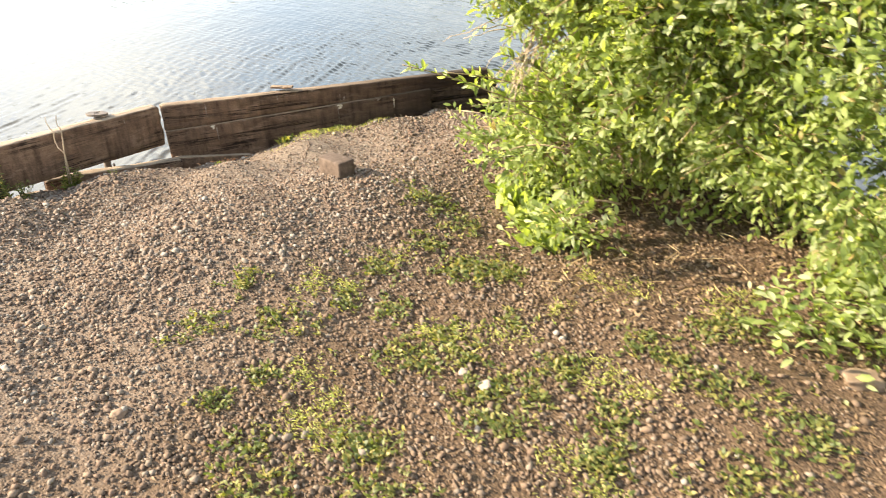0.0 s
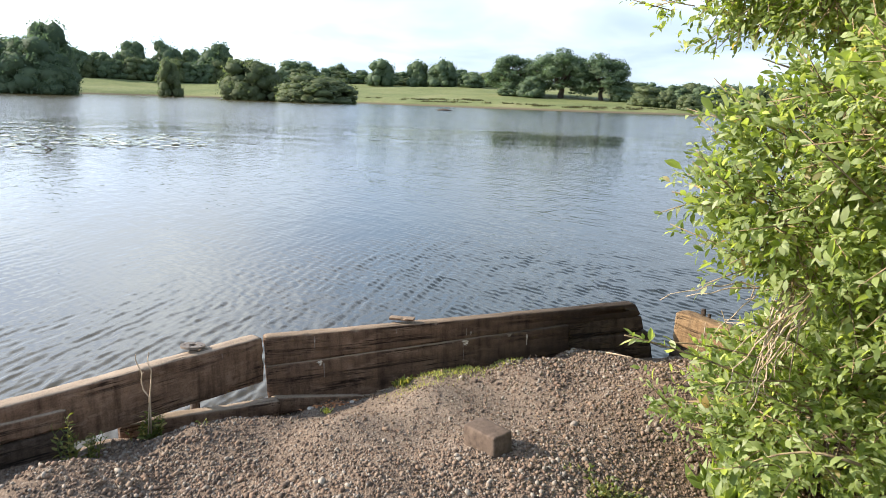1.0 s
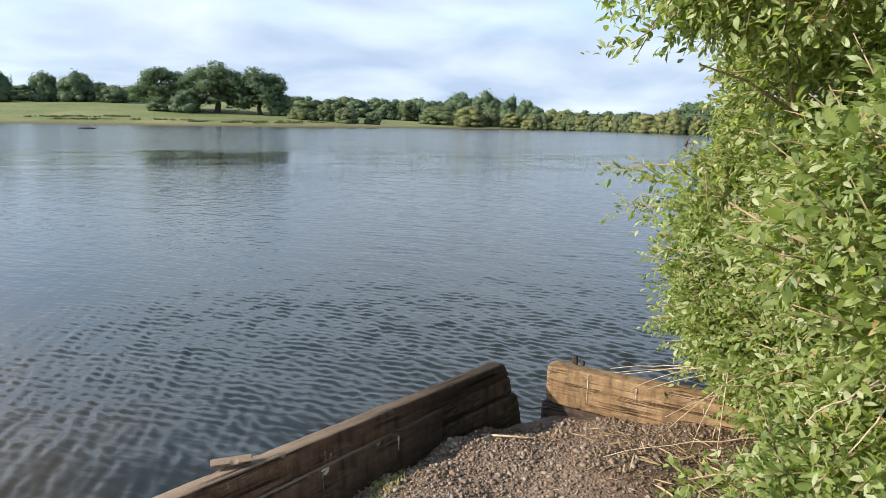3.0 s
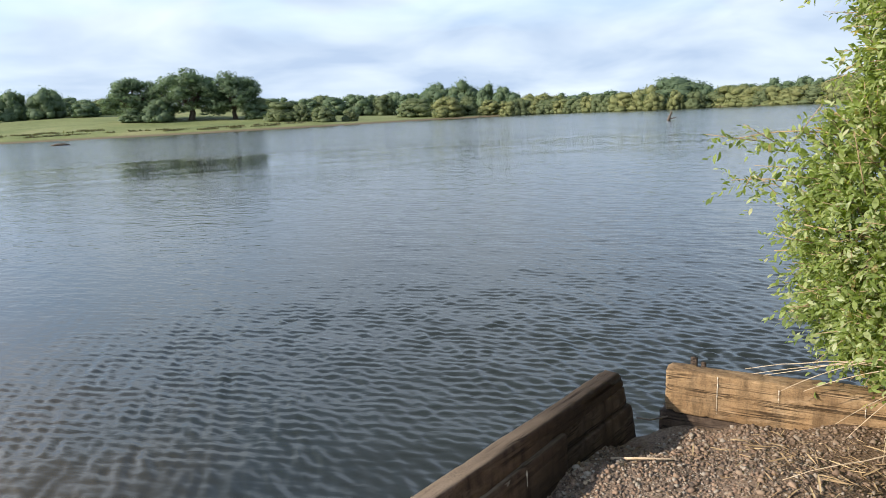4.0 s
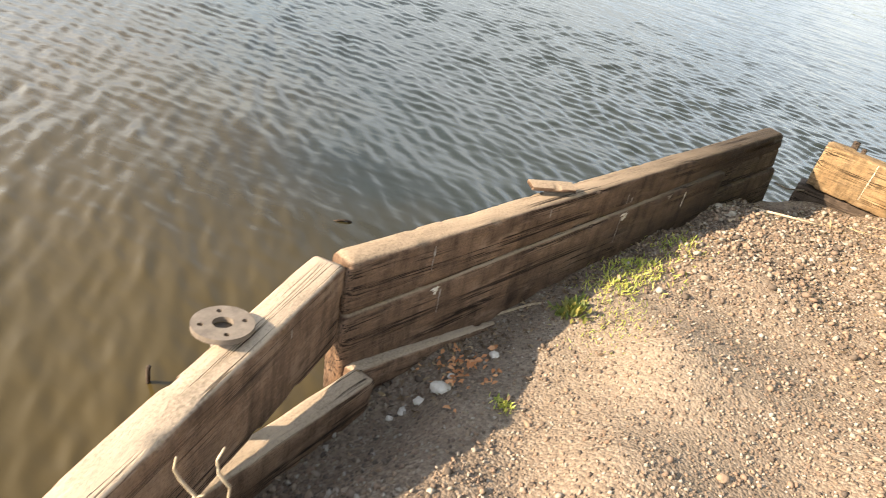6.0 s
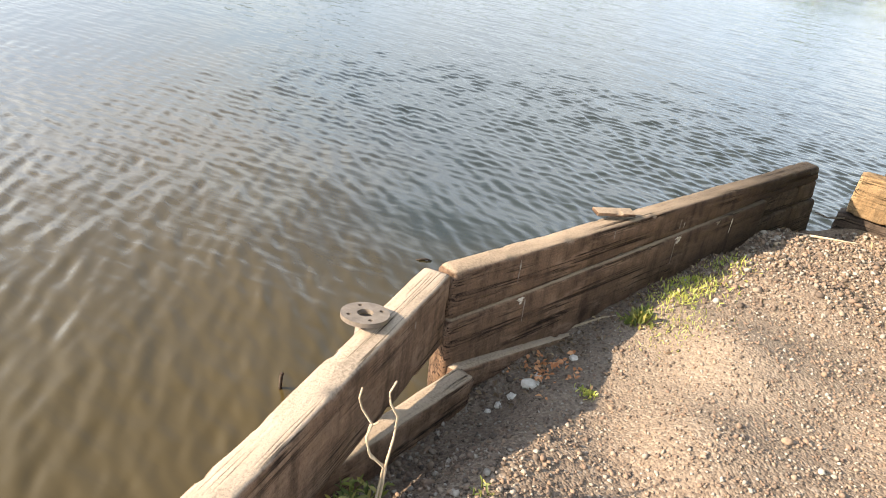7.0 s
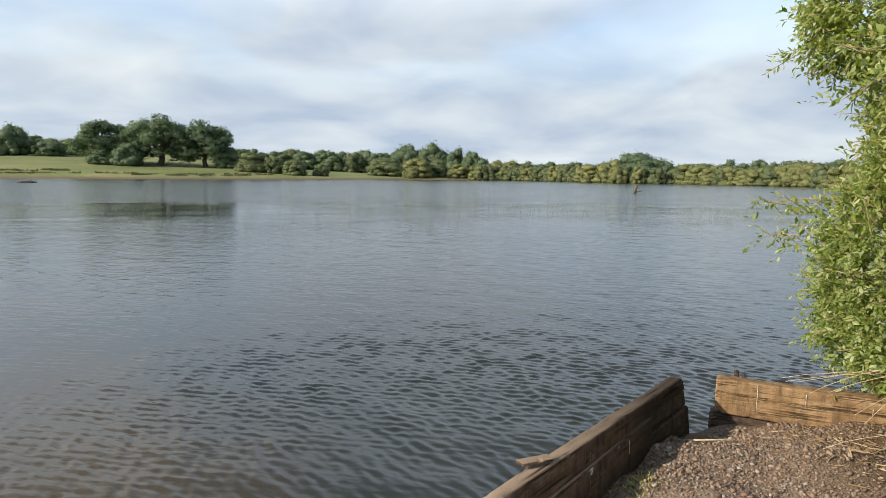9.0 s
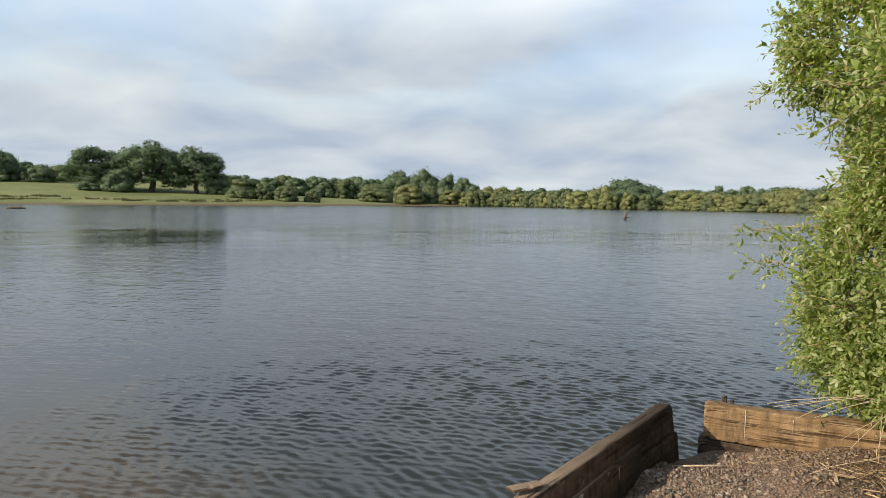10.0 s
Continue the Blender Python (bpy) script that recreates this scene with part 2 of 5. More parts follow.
LEAF = leaf_material("sallow_leaf", through=0.58, glow=(1.4, 1.4, 0.55), stops=[(0.0, (0.13, 0.178, 0.05)), (0.35, (0.22, 0.28, 0.08)), (0.68, (0.32, 0.375, 0.14)), (0.87, (0.42, 0.465, 0.25)), (0.97, (0.51, 0.535, 0.35)), (1.0, (0.38, 0.26, 0.1))])
OAK_LEAF = leaf_material("oak_foliage", [(0.0, (0.105, 0.152, 0.09)), (0.6, (0.128, 0.178, 0.102)), (1.0, (0.15, 0.20, 0.11))], 0.5, 0.7, (1.0, 1.1, 0.8))
BUSH_LEAF = leaf_material("shrub_foliage", [(0.0, (0.115, 0.145, 0.07)), (0.6, (0.145, 0.175, 0.085)), (1.0, (0.165, 0.195, 0.095))], 0.5, 0.7, (1.0, 1.1, 0.75))
WILLOW_LEAF = leaf_material("willow_foliage", [(0.0, (0.145, 0.167, 0.068)), (0.6, (0.18, 0.195, 0.078)), (1.0, (0.215, 0.218, 0.088))], 0.4, 0.7, (1.0, 1.1, 0.7))
WEED_LEAF = leaf_material("weed_leaf", [(0.0, (0.075, 0.10, 0.028)), (0.4, (0.125, 0.15, 0.04)), (0.7, (0.2, 0.195, 0.058)), (1.0, (0.34, 0.28, 0.10))])
GRASS_LEAF = leaf_material("yellow_grass", [(0.0, (0.2, 0.26, 0.05)), (0.6, (0.36, 0.36, 0.09)), (1.0, (0.5, 0.45, 0.18))])
RUSH = leaf_material("rush_blades", [(0.0, (0.05, 0.055, 0.025)), (0.6, (0.08, 0.08, 0.035)), (1.0, (0.13, 0.11, 0.055))], 0.3, 0.7)
LITTER = leaf_material("dead_leaf", [(0.0, (0.055, 0.034, 0.02)), (0.5, (0.115, 0.072, 0.042)), (0.88, (0.21, 0.142, 0.085)), (1.0, (0.34, 0.25, 0.16))], 0.1, 0.8)
STRAW = leaf_material("dry_straw", [(0.0, (0.2, 0.13, 0.07)), (1.0, (0.42, 0.31, 0.18))], 0.15, 0.8)
RUST_LEAF = leaf_material("orange_leaf", [(0.0, (0.36, 0.14, 0.06)), (1.0, (0.58, 0.3, 0.16))], 0.15, 0.8)


def ground_material():
    m = Mat("ground_soil", 0.95, 0.1)
    v = m.coords()
    grit = m.noise(v, 85, 5, 0.65)
    mid = m.noise(v, 9, 4, 0.6)
    broad = m.noise(v, 0.9, 3)
    c = m.ramp(grit, (0.3, (0.068, 0.047, 0.033)), (0.5, (0.13, 0.092, 0.064)), (0.7, (0.205, 0.152, 0.108)))
    c = m.mix(0.6, c, m.ramp(mid, (0.35, (0.6, 0.5, 0.44)), (0.65, (1.1, 1.06, 1.0))), "MULTIPLY")
    c = m.mix(m.ramp(broad, (0.42, (0, 0, 0)), (0.6, (0.6, 0.6, 0.6))), c, (0.165, 0.112, 0.075))
    grains = wire(m.t, "ShaderNodeTexVoronoi", Scale=105.0)
    m.link(v, grains.inputs["Vector"])
    hue = m.t.nodes.new("ShaderNodeSeparateXYZ")
    m.link(grains.outputs["Color"], hue.inputs[0])
    c = m.mix(0.45, c, m.ramp(hue.outputs[0], (0.0, (0.08, 0.065, 0.054)), (0.4, (0.17, 0.128, 0.098)), (0.8, (0.24, 0.185, 0.138)), (1.0, (0.32, 0.27, 0.22))))
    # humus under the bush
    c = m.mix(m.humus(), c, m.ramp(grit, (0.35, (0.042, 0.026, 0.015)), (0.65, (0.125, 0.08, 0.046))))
    # pale sand washed down along the wall
    spot = m.t.nodes.new("ShaderNodeVectorMath")
    spot.operation = "DISTANCE"
    spot.inputs[1].default_value = (-0.5, 1.1, 0.4)
    m.link(m.tc.outputs["Object"], spot.inputs[0])
    wash = m.mix(1.0, spot.outputs["Value"], m.ramp(mid, (0.3, (0.7, 0.7, 0.7)), (0.7, (1.4, 1.4, 1.4))), "MULTIPLY")
    c = m.mix(m.ramp(wash, (0.3, (0.35, 0.35, 0.35)), (1.6, (0, 0, 0))), c, m.ramp(grit, (0.3, (0.16, 0.127, 0.096)), (0.7, (0.255, 0.208, 0.16))))
    # pasture on the banks across the water
    geo = m.t.nodes.new("ShaderNodeNewGeometry")
    length = m.t.nodes.new("ShaderNodeVectorMath")
    length.operation = "LENGTH"
    m.link(geo.outputs["Position"], length.inputs[0])
    away = m.t.nodes.new("ShaderNodeMapRange")
    away.inputs[1].default_value, away.inputs[2].default_value = 8.0, 25.0
    m.link(length.outputs["Value"], away.inputs[0])
    field = m.noise(v, 0.05, 5, 0.6)
    tuft = m.noise(v, 0.6, 4, 0.7)
    g = m.ramp(field, (0.35, (0.12, 0.142, 0.055)), (0.55, (0.16, 0.176, 0.073)), (0.7, (0.205, 0.20, 0.098)))
    g = m.mix(0.5, g, m.ramp(tuft, (0.35, (0.6, 0.62, 0.55)), (0.65, (1.15, 1.12, 1.1))), "MULTIPLY")
    sep = m.t.nodes.new("ShaderNodeSeparateXYZ")
    m.link(geo.outputs["Position"], sep.inputs[0])
    beach = m.t.nodes.new("ShaderNodeMapRange")
    beach.inputs[1].default_value, beach.inputs[2].default_value = 0.25, 0.6
    m.link(sep.outputs["Z"], beach.inputs[0])
    g = m.mix(beach.outputs[0], (0.12, 0.095, 0.06), g)
    m.color(m.mix(away.outputs[0], c, g))
    p = m.bump(grains.outputs["Distance"], 0.7, -0.006)
    m.bump(grit, 0.6, 0.005, p)
    return m.m


GROUND = ground_material()


def stone_material(name, obj=False):
    m = Mat(name, 0.85, 0.25)
    pick = m.chance() if obj else m.island()
    c = m.ramp(pick, (0.0, (0.07, 0.053, 0.041)), (0.2, (0.115, 0.082, 0.06)), (0.42, (0.175, 0.115, 0.08)), (0.65, (0.225, 0.155, 0.105)), (0.88, (0.225, 0.19, 0.152)), (1.0, (0.30, 0.255, 0.205)))
    n = m.noise(m.coords(), 60, 4)
    if not obj:
        c = m.mix(m.mix(1.0, m.humus(), (0.7, 0.7, 0.7), "MULTIPLY"), c, (0.13, 0.087, 0.053))
    m.color(m.mix(0.6, c, m.ramp(n, (0.3, (0.7, 0.7, 0.7)), (0.7, (1.15, 1.15, 1.15))), "MULTIPLY"))
    m.bump(n, 0.4, 0.002)
    return m.m


STONE = stone_material("gravel_stone")
PEBBLE = stone_material("single_pebble", True)


def plain_stone(name, a, b, scale=30):
    m = Mat(name, 0.9, 0.2)
    n = m.noise(m.coords(), scale, 5, 0.65)
    m.color(m.ramp(n, (0.3, a), (0.7, b)))
    m.bump(n, 0.6, 0.004)
    return m.m


BRICK = plain_stone("worn_brick", (0.065, 0.045, 0.033), (0.14, 0.1, 0.073))
WHITE_STONE = plain_stone("white_stone", (0.38, 0.33, 0.275), (0.6, 0.54, 0.46))
BUFF_STONE = plain_stone("buff_stone", (0.24, 0.185, 0.14), (0.38, 0.31, 0.245))
RED_STONE = plain_stone("red_brick_fragment", (0.14, 0.095, 0.062), (0.22, 0.155, 0.105))


def metal_material():
    m = Mat("weathered_iron", 0.62, 0.4)
    n = m.noise(m.coords(), 40, 5, 0.65)
    m.b.inputs["Metallic"].default_value = 0.25
    m.color(m.ramp(n, (0.3, (0.095, 0.072, 0.055)), (0.7, (0.19, 0.15, 0.115))))
    m.bump(n, 0.3, 0.002)
    return m.m


IRON = metal_material()


def water_material():
    """Murky lake water: clear gloss over the modelled waves, fine ripples on them, wind-roughened further out."""
    m = Mat("lake_water", 0.04, 0.5)
    m.b.inputs["IOR"].default_value = 1.333
    geo = m.t.nodes.new("ShaderNodeNewGeometry")
    sep = m.t.nodes.new("ShaderNodeSeparateXYZ")
    m.link(geo.outputs["Position"], sep.inputs[0])

    def number(how, a, b):
        n = m.t.nodes.new("ShaderNodeMath")
        n.operation = how
        for v, sock in ((a, n.inputs[0]), (b, n.inputs[1])):
            if hasattr(v, "is_linked"):
                m.link(v, sock)
            else:
                sock.default_value = v
        return n.outputs[0]

    def turned(angle, long=1.0):
        n = m.t.nodes.new("ShaderNodeMapping")
        n.vector_type = "TEXTURE"
        n.inputs["Rotation"].default_value = (0, 0, radians(angle))
        n.inputs["Scale"].default_value = (long, 1, 1)
        m.link(geo.outputs["Position"], n.inputs[0])
        return n.outputs[0]

    def greys(fac, *stops):
        return m.ramp(fac, *[(p, (k, k, k)) for p, k in stops])

    shallow = number("ADD", number("ADD", number("MULTIPLY", sep.outputs["Y"], -0.24), number("MULTIPLY", sep.outputs["X"], -0.28)), number("ADD", m.noise(turned(0), 0.6, 3), -0.19))
    m.color(m.ramp(shallow, (0.05, (0.013, 0.015, 0.011)), (0.35, (0.028, 0.0205, 0.007)), (0.75, (0.046, 0.032, 0.011))))
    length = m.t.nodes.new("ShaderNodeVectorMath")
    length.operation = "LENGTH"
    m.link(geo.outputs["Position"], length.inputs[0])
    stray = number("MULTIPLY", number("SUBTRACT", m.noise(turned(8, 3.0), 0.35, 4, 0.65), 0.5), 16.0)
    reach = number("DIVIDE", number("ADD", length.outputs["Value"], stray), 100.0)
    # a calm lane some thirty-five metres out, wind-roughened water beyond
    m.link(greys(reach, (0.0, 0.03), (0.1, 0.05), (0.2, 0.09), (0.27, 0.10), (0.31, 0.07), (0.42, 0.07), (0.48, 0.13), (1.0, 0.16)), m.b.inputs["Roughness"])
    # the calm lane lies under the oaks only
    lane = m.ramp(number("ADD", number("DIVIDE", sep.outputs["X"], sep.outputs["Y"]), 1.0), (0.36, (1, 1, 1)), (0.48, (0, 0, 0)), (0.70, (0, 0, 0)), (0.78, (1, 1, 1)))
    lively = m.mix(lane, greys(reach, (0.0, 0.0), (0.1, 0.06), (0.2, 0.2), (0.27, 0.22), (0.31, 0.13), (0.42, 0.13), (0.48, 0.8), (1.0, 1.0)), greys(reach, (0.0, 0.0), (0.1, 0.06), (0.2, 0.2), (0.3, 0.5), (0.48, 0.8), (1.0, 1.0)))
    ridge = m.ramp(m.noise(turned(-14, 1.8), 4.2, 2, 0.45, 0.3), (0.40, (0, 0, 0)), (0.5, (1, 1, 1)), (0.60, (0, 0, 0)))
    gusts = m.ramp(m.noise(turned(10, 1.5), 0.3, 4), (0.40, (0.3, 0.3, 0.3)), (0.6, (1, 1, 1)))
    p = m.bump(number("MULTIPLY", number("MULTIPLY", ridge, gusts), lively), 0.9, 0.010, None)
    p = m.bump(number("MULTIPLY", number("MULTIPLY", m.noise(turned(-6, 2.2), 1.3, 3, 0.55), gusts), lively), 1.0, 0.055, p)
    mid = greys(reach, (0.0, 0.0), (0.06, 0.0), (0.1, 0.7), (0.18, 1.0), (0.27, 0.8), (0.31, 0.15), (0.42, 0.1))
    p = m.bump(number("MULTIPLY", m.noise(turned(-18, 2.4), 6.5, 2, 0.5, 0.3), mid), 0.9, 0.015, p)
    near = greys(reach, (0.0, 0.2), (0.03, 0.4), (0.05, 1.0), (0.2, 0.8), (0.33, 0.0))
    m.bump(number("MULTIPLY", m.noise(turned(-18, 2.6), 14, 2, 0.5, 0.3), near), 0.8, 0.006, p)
    return m.m


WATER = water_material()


# ---- mesh helpers ----
def part(name, bm, material, parent=None, label="", smooth=True):
    me = bpy.data.meshes.new(name)
    bm.to_mesh(me)
    bm.free()
    return hang(name, me, material, parent, label, smooth)


def hang(name, me, material, parent=None, label="", smooth=True):
    if material is not None and not me.materials:
        me.materials.append(material)
    if smooth:
        me.polygons.foreach_set("use_smooth", np.ones(len(me.polygons), bool))
    ob = new(name, me)
    if parent is not None:
        ob.parent = parent
    if label:
        ob["label"] = label
    return ob


def mesh_of(name, verts, faces):
    """A mesh from arrays of corners and of same-sided faces."""
    verts, faces = np.asarray(verts, float), np.asarray(faces, int)
    me = bpy.data.meshes.new(name)
    n = faces.shape[1]
    me.vertices.add(len(verts))
    me.vertices.foreach_set("co", verts.ravel())
    me.loops.add(faces.size)
    me.loops.foreach_set("vertex_index", faces.ravel())
    me.polygons.add(len(faces))
    me.polygons.foreach_set("loop_start", np.arange(len(faces)) * n)
    me.update(calc_edges=True)
    return me


def empty(name, m, label, category, group="", kind=""):
    ob = new(name)
    ob.matrix_world = m
    return tagged(ob, label, category, group, kind)


def tube(bm, points, radii, sides=6):
    """A round bar along points, tapering from radius to radius."""
    rings = []
    for i, p in enumerate(points):
        a = Vector(points[max(i - 1, 0)])
        b = Vector(points[min(i + 1, len(points) - 1)])
        d = (b - a).normalized()
        u = d.orthogonal().normalized()
        if rings:
            u = (last - d * last.dot(d)).normalized()
        last = u
        w = d.cross(u)
        rings.append([bm.verts.new(Vector(p) + (u * math.cos(k * 6.2832 / sides) + w * math.sin(k * 6.2832 / sides)) * radii[i]) for k in range(sides)])
    for r, s in zip(rings, rings[1:]):
        for k in range(sides):
            bm.faces.new((r[k], r[(k + 1) % sides], s[(k + 1) % sides], s[k]))
    bm.faces.new(rings[0][::-1])
    bm.faces.new(rings[-1])


def baulk_mesh(name, length, height, thick, seed, wear=0.006, taper=0.0, segs=150, taper_low=None, rake=0.0):
    """A hewn timber along x from 0 to length, top at z = 0, front at y = 0, back at y = thick: rounded edges, dents, split ends."""
    r = min(0.014, height * 0.2)
    prof = []
    for cy, cz, a0 in ((thick - r, -r, 0), (r, -r, 90), (r, -height + r, 180), (thick - r, -height + r, 270)):
        for k in range(4):
            a = radians(a0 + k * 30)
            prof.append((cy + r * math.cos(a), cz + r * math.sin(a)))
    # extra rows on the faces for dents
    full = []
    for i, p in enumerate(prof):
        q = prof[(i + 1) % len(prof)]
        full.append(p)
        gap = math.dist(p, q)
        if gap > 0.05:
            cuts = max(2, int(gap / 0.03))
            full += [(p[0] + (q[0] - p[0]) * k / cuts, p[1] + (q[1] - p[1]) * k / cuts) for k in range(1, cuts)]
    bm = bmesh.new()
    rings = []
    off = Vector((seed * 7.3, seed * 3.1, seed * 1.7))
    for i in range(segs + 1):
        x = length * i / segs
        ring = []
        for y, z in full:
            v = Vector((x, y, z))
            cy, cz = y - thick / 2, z + height / 2
            n1 = noise.noise(Vector((x * 2.2, y * 6, z * 6)) + off)
            n2 = noise.noise(Vector((x * 9, y * 30, z * 30)) + off)
            n3 = noise.noise(Vector((x * 0.9, y * 45, z * 45)) + off)
            edge = max(0.0, abs(cy) / (thick / 2) + abs(cz) / (height / 2) - 1.55)
            k = wear * (0.9 * n1 + 0.45 * n2 + 0.25 * min(0, n3)) - edge * 0.02 * max(0, noise.noise(Vector((x * 4, seed, cy * 9))))
            d = Vector((0, cy, cz)).normalized()
            end = min(x, length - x)
            if end < 0.02:
                k -= 0.008 * min(1, height / 0.12) * (1 - end / 0.02)
            v += d * k
            v.y *= 1 - taper * x / length
            v.z *= 1 - taper * x / length
            chip = noise.noise(Vector((x * 17, seed * 5.0 + (2 if cy > 0 else 0), 0 if cz > 0 else 3))) - 0.22
            if chip > 0 and abs(cy) > thick * 0.36 and abs(cz) > height * 0.36:
                v.z -= math.copysign(min(0.013, chip * 0.045), cz)
            tail = max(0.0, 1 - end / 0.07)
            if cz > 0 and thick > 0.1:
                v.z -= 0.007 * tail * tail * abs(noise.noise(Vector((seed, y * 9, i // 50))) + 0.5)
            if taper_low:
                v.z *= 1 + (taper_low[1] / height - 1) * (x / length) ** 1.1 if z < -height * 0.4 else 1
            v.x += rake * (-z / height) * max(0.0, 1 - (length - x) / 0.35)
            if i in (0, segs):
                v.x += 0.012 * noise.noise(Vector((y * 20, z * 20, seed + i)))
            ring.append(bm.verts.new(v))
        rings.append(ring)
    m = len(full)
    for a, b in zip(rings, rings[1:]):
        for k in range(m):
            bm.faces.new((a[k], a[(k + 1) % m], b[(k + 1) % m], b[k]))
    bm.faces.new(rings[0])
    bm.faces.new(rings[-1][::-1])
    bmesh.ops.recalc_face_normals(bm, faces=bm.faces)
    me = bpy.data.meshes.new(name)
    bm.to_mesh(me)
    bm.free()
    return me


def baulk(start, end, height, thick, material, label, seed, name="sleeper", group="sleepers of the bank wall", wear=0.006, taper=0.0, taper_low=None, rake=0.0):
    """A timber whose front top edge runs from start to end; its thickness lies to the left of that way."""
    a, b = Vector(start), Vector(end)
    d = (b - a).normalized()
    side = Vector((-d.y, d.x, 0)).normalized()
    up = d.cross(side)
    m = Matrix((d, side, up)).transposed().to_4x4()
    m.translation = a
    ob = hang(name, baulk_mesh(name, (b - a).length, height, thick, seed, wear, taper, taper_low=taper_low, rake=rake), material)
    ob.matrix_world = m
    return tagged(ob, label, "sleeper", group)


# ---- ground and lake ----
SHORE = [(-40, -60), (-8, -14), (-2.05, -1.95), (-1.43, 0.78), (0.30, 2.92), (0.46, 2.95), (0.62, 2.93), (2.95, 1.80), (8, 3), (40, 14), (88, 55)]
FAR = [(36, 125), (28, 150), (20, 165), (11, 195), (5, 215), (-3, 210), (-10, 190), (-20, 180), (-28, 186), (-36, 200), (-45, 220), (-54, 255), (-60, 245), (-68, 240), (-80, 230), (-100, 200), (-125, 140)]
LAKE = np.array(SHORE + [(d * math.sin(radians(a)), d * math.cos(radians(a))) for a, d in FAR])
HEIGHTS = np.array([(-1.25, 0.75, 0.12), (-0.98, 1.22, 0.13), (-0.70, 1.55, 0.17), (-0.45, 1.82, 0.23), (-0.15, 2.15, 0.27), (0.10, 2.50, 0.29), (0.42, 2.82, 0.2),
                    (-1.55, -0.2, 0.24), (-1.62, -0.65, 0.28), (-1.0, 0.45, 0.34), (-1.15, 0.1, 0.38), (-1.2, -0.6, 0.42),
                    (0.66, 2.78, 0.31), (1.0, 2.62, 0.40), (1.35, 2.45, 0.46), (0.37, 0.6, 0.50), (0.8, 1.95, 0.49), (0.0, 0.0, 0.49), (-0.35, 1.1, 0.45), (0.0, 1.7, 0.43), (0.3, 2.2, 0.42),
                    (2.5, -2.5, 0.5), (3.0, 0.0, 0.5), (-0.8, -2.0, 0.47), (-2.0, -2.5, 0.4), (2.4, 1.8, 0.5), (-0.5, 0.5, 0.43)])
# the gravel's shoulder along the wall, and its hollow before the low baulk
SHOULDER = np.array([(-0.70, 1.10, 0.285), (-0.62, 1.31, 0.36), (-0.54, 1.45, 0.40), (-0.42, 1.64, 0.43), (-0.26, 1.85, 0.45), (-0.09, 2.04, 0.45), (0.11, 2.28, 0.44),
                     (-0.58, 1.74, 0.21), (-0.40, 1.94, 0.23), (-0.22, 2.16, 0.25), (-0.85, 1.40, 0.16), (-1.20, 0.83, 0.08), (-1.27, 0.68, 0.09), (-1.35, 0.51, 0.09), (-1.41, 0.36, 0.11),
                     (-1.55, 0.60, 0.02), (-1.50, 0.75, 0.0), (-1.62, 0.40, 0.04), (-0.95, 0.76, 0.30), (-1.08, 0.31, 0.375)])
HEIGHTS = np.concatenate([HEIGHTS, SHOULDER])
SLOPE_A = [-180, -70, -60, -45, -28, -18, -10, 0, 40, 180]
SLOPE_S = [0.03, 0.08, 0.09, 0.09, 0.08, 0.07, 0.025, 0.01, 0.01, 0.03]


def lake_gap(x, y):
    """Distance from the shoreline, negative over the lake."""
    px, py = np.asarray(x, float), np.asarray(y, float)
    best = np.full(px.shape, 1e9)
    inside = np.zeros(px.shape, bool)
    n = len(LAKE)
    for i in range(n):
        ax, ay = LAKE[i]
        bx, by = LAKE[(i + 1) % n]
        dx, dy = bx - ax, by - ay
        t = np.clip(((px - ax) * dx + (py - ay) * dy) / (dx * dx + dy * dy), 0, 1)
        best = np.minimum(best, np.hypot(px - ax - t * dx, py - ay - t * dy))
        with np.errstate(divide="ignore", invalid="ignore"):
            cross = ((ay > py) != (by > py)) & (px < (bx - ax) * (py - ay) / (by - ay + 1e-12) + ax)
        inside ^= cross
    return np.where(inside, -best, best)


def bank(x, y):
    """Height of the gravel bank, with its small unevenness."""
    x, y = np.asarray(x, float), np.asarray(y, float)
    s = w = 0
    for hx, hy, hz in HEIGHTS:
        k = 1 / ((x - hx) ** 2 + (y - hy) ** 2 + 0.022) ** 1.7
        s, w = s + k * hz, w + k
    z = s / w
    z = z + 0.012 * np.sin(x * 5.1 + 1.3 * np.sin(y * 3.7)) * np.cos(y * 4.3 + x) + 0.006 * np.sin(x * 17 + 2 * np.sin(y * 13)) * np.sin(y * 19)
    return z


def land(x, y):
    x, y = np.asarray(x, float), np.asarray(y, float)
    gap = lake_gap(x, y)
    r = np.hypot(x, y)
    a = np.degrees(np.arctan2(x, y))
    far = 0.12 + np.interp(a, SLOPE_A, SLOPE_S) * 260 * (1 - np.exp(-np.maximum(gap, 0) / 260)) + 0.5 * np.minimum(np.maximum(gap, 0) / 3, 1)
    far = far + 0.25 * np.sin(x * 0.11 + np.sin(y * 0.07)) * np.minimum(np.maximum(gap, 0) / 20, 1)
    near = np.clip((r - 6) / 10, 0, 1)
    top = bank(x, y) * (1 - near) + far * near
    bed = -np.minimum(0.25 + np.maximum(-gap, 0) * 0.35, 1.6)
    return np.where(gap > 0, top, bed)


def axis(fine_lo, fine_hi, step):
    a = list(np.arange(fine_lo, fine_hi + step / 2, step))
    s, v = step, a[-1]
    while v < 2600:
        s = min(s * 1.16, 120) if v < 20 or v > 330 else min(s * 1.16, 6)
        v += s
        a.append(v)
    s, v = step, a[0]
    while v > -2600:
        s = min(s * 1.16, 120) if v > -20 or v < -330 else min(s * 1.16, 6)
        v -= s
        a.insert(0, v)
    return np.array(a)


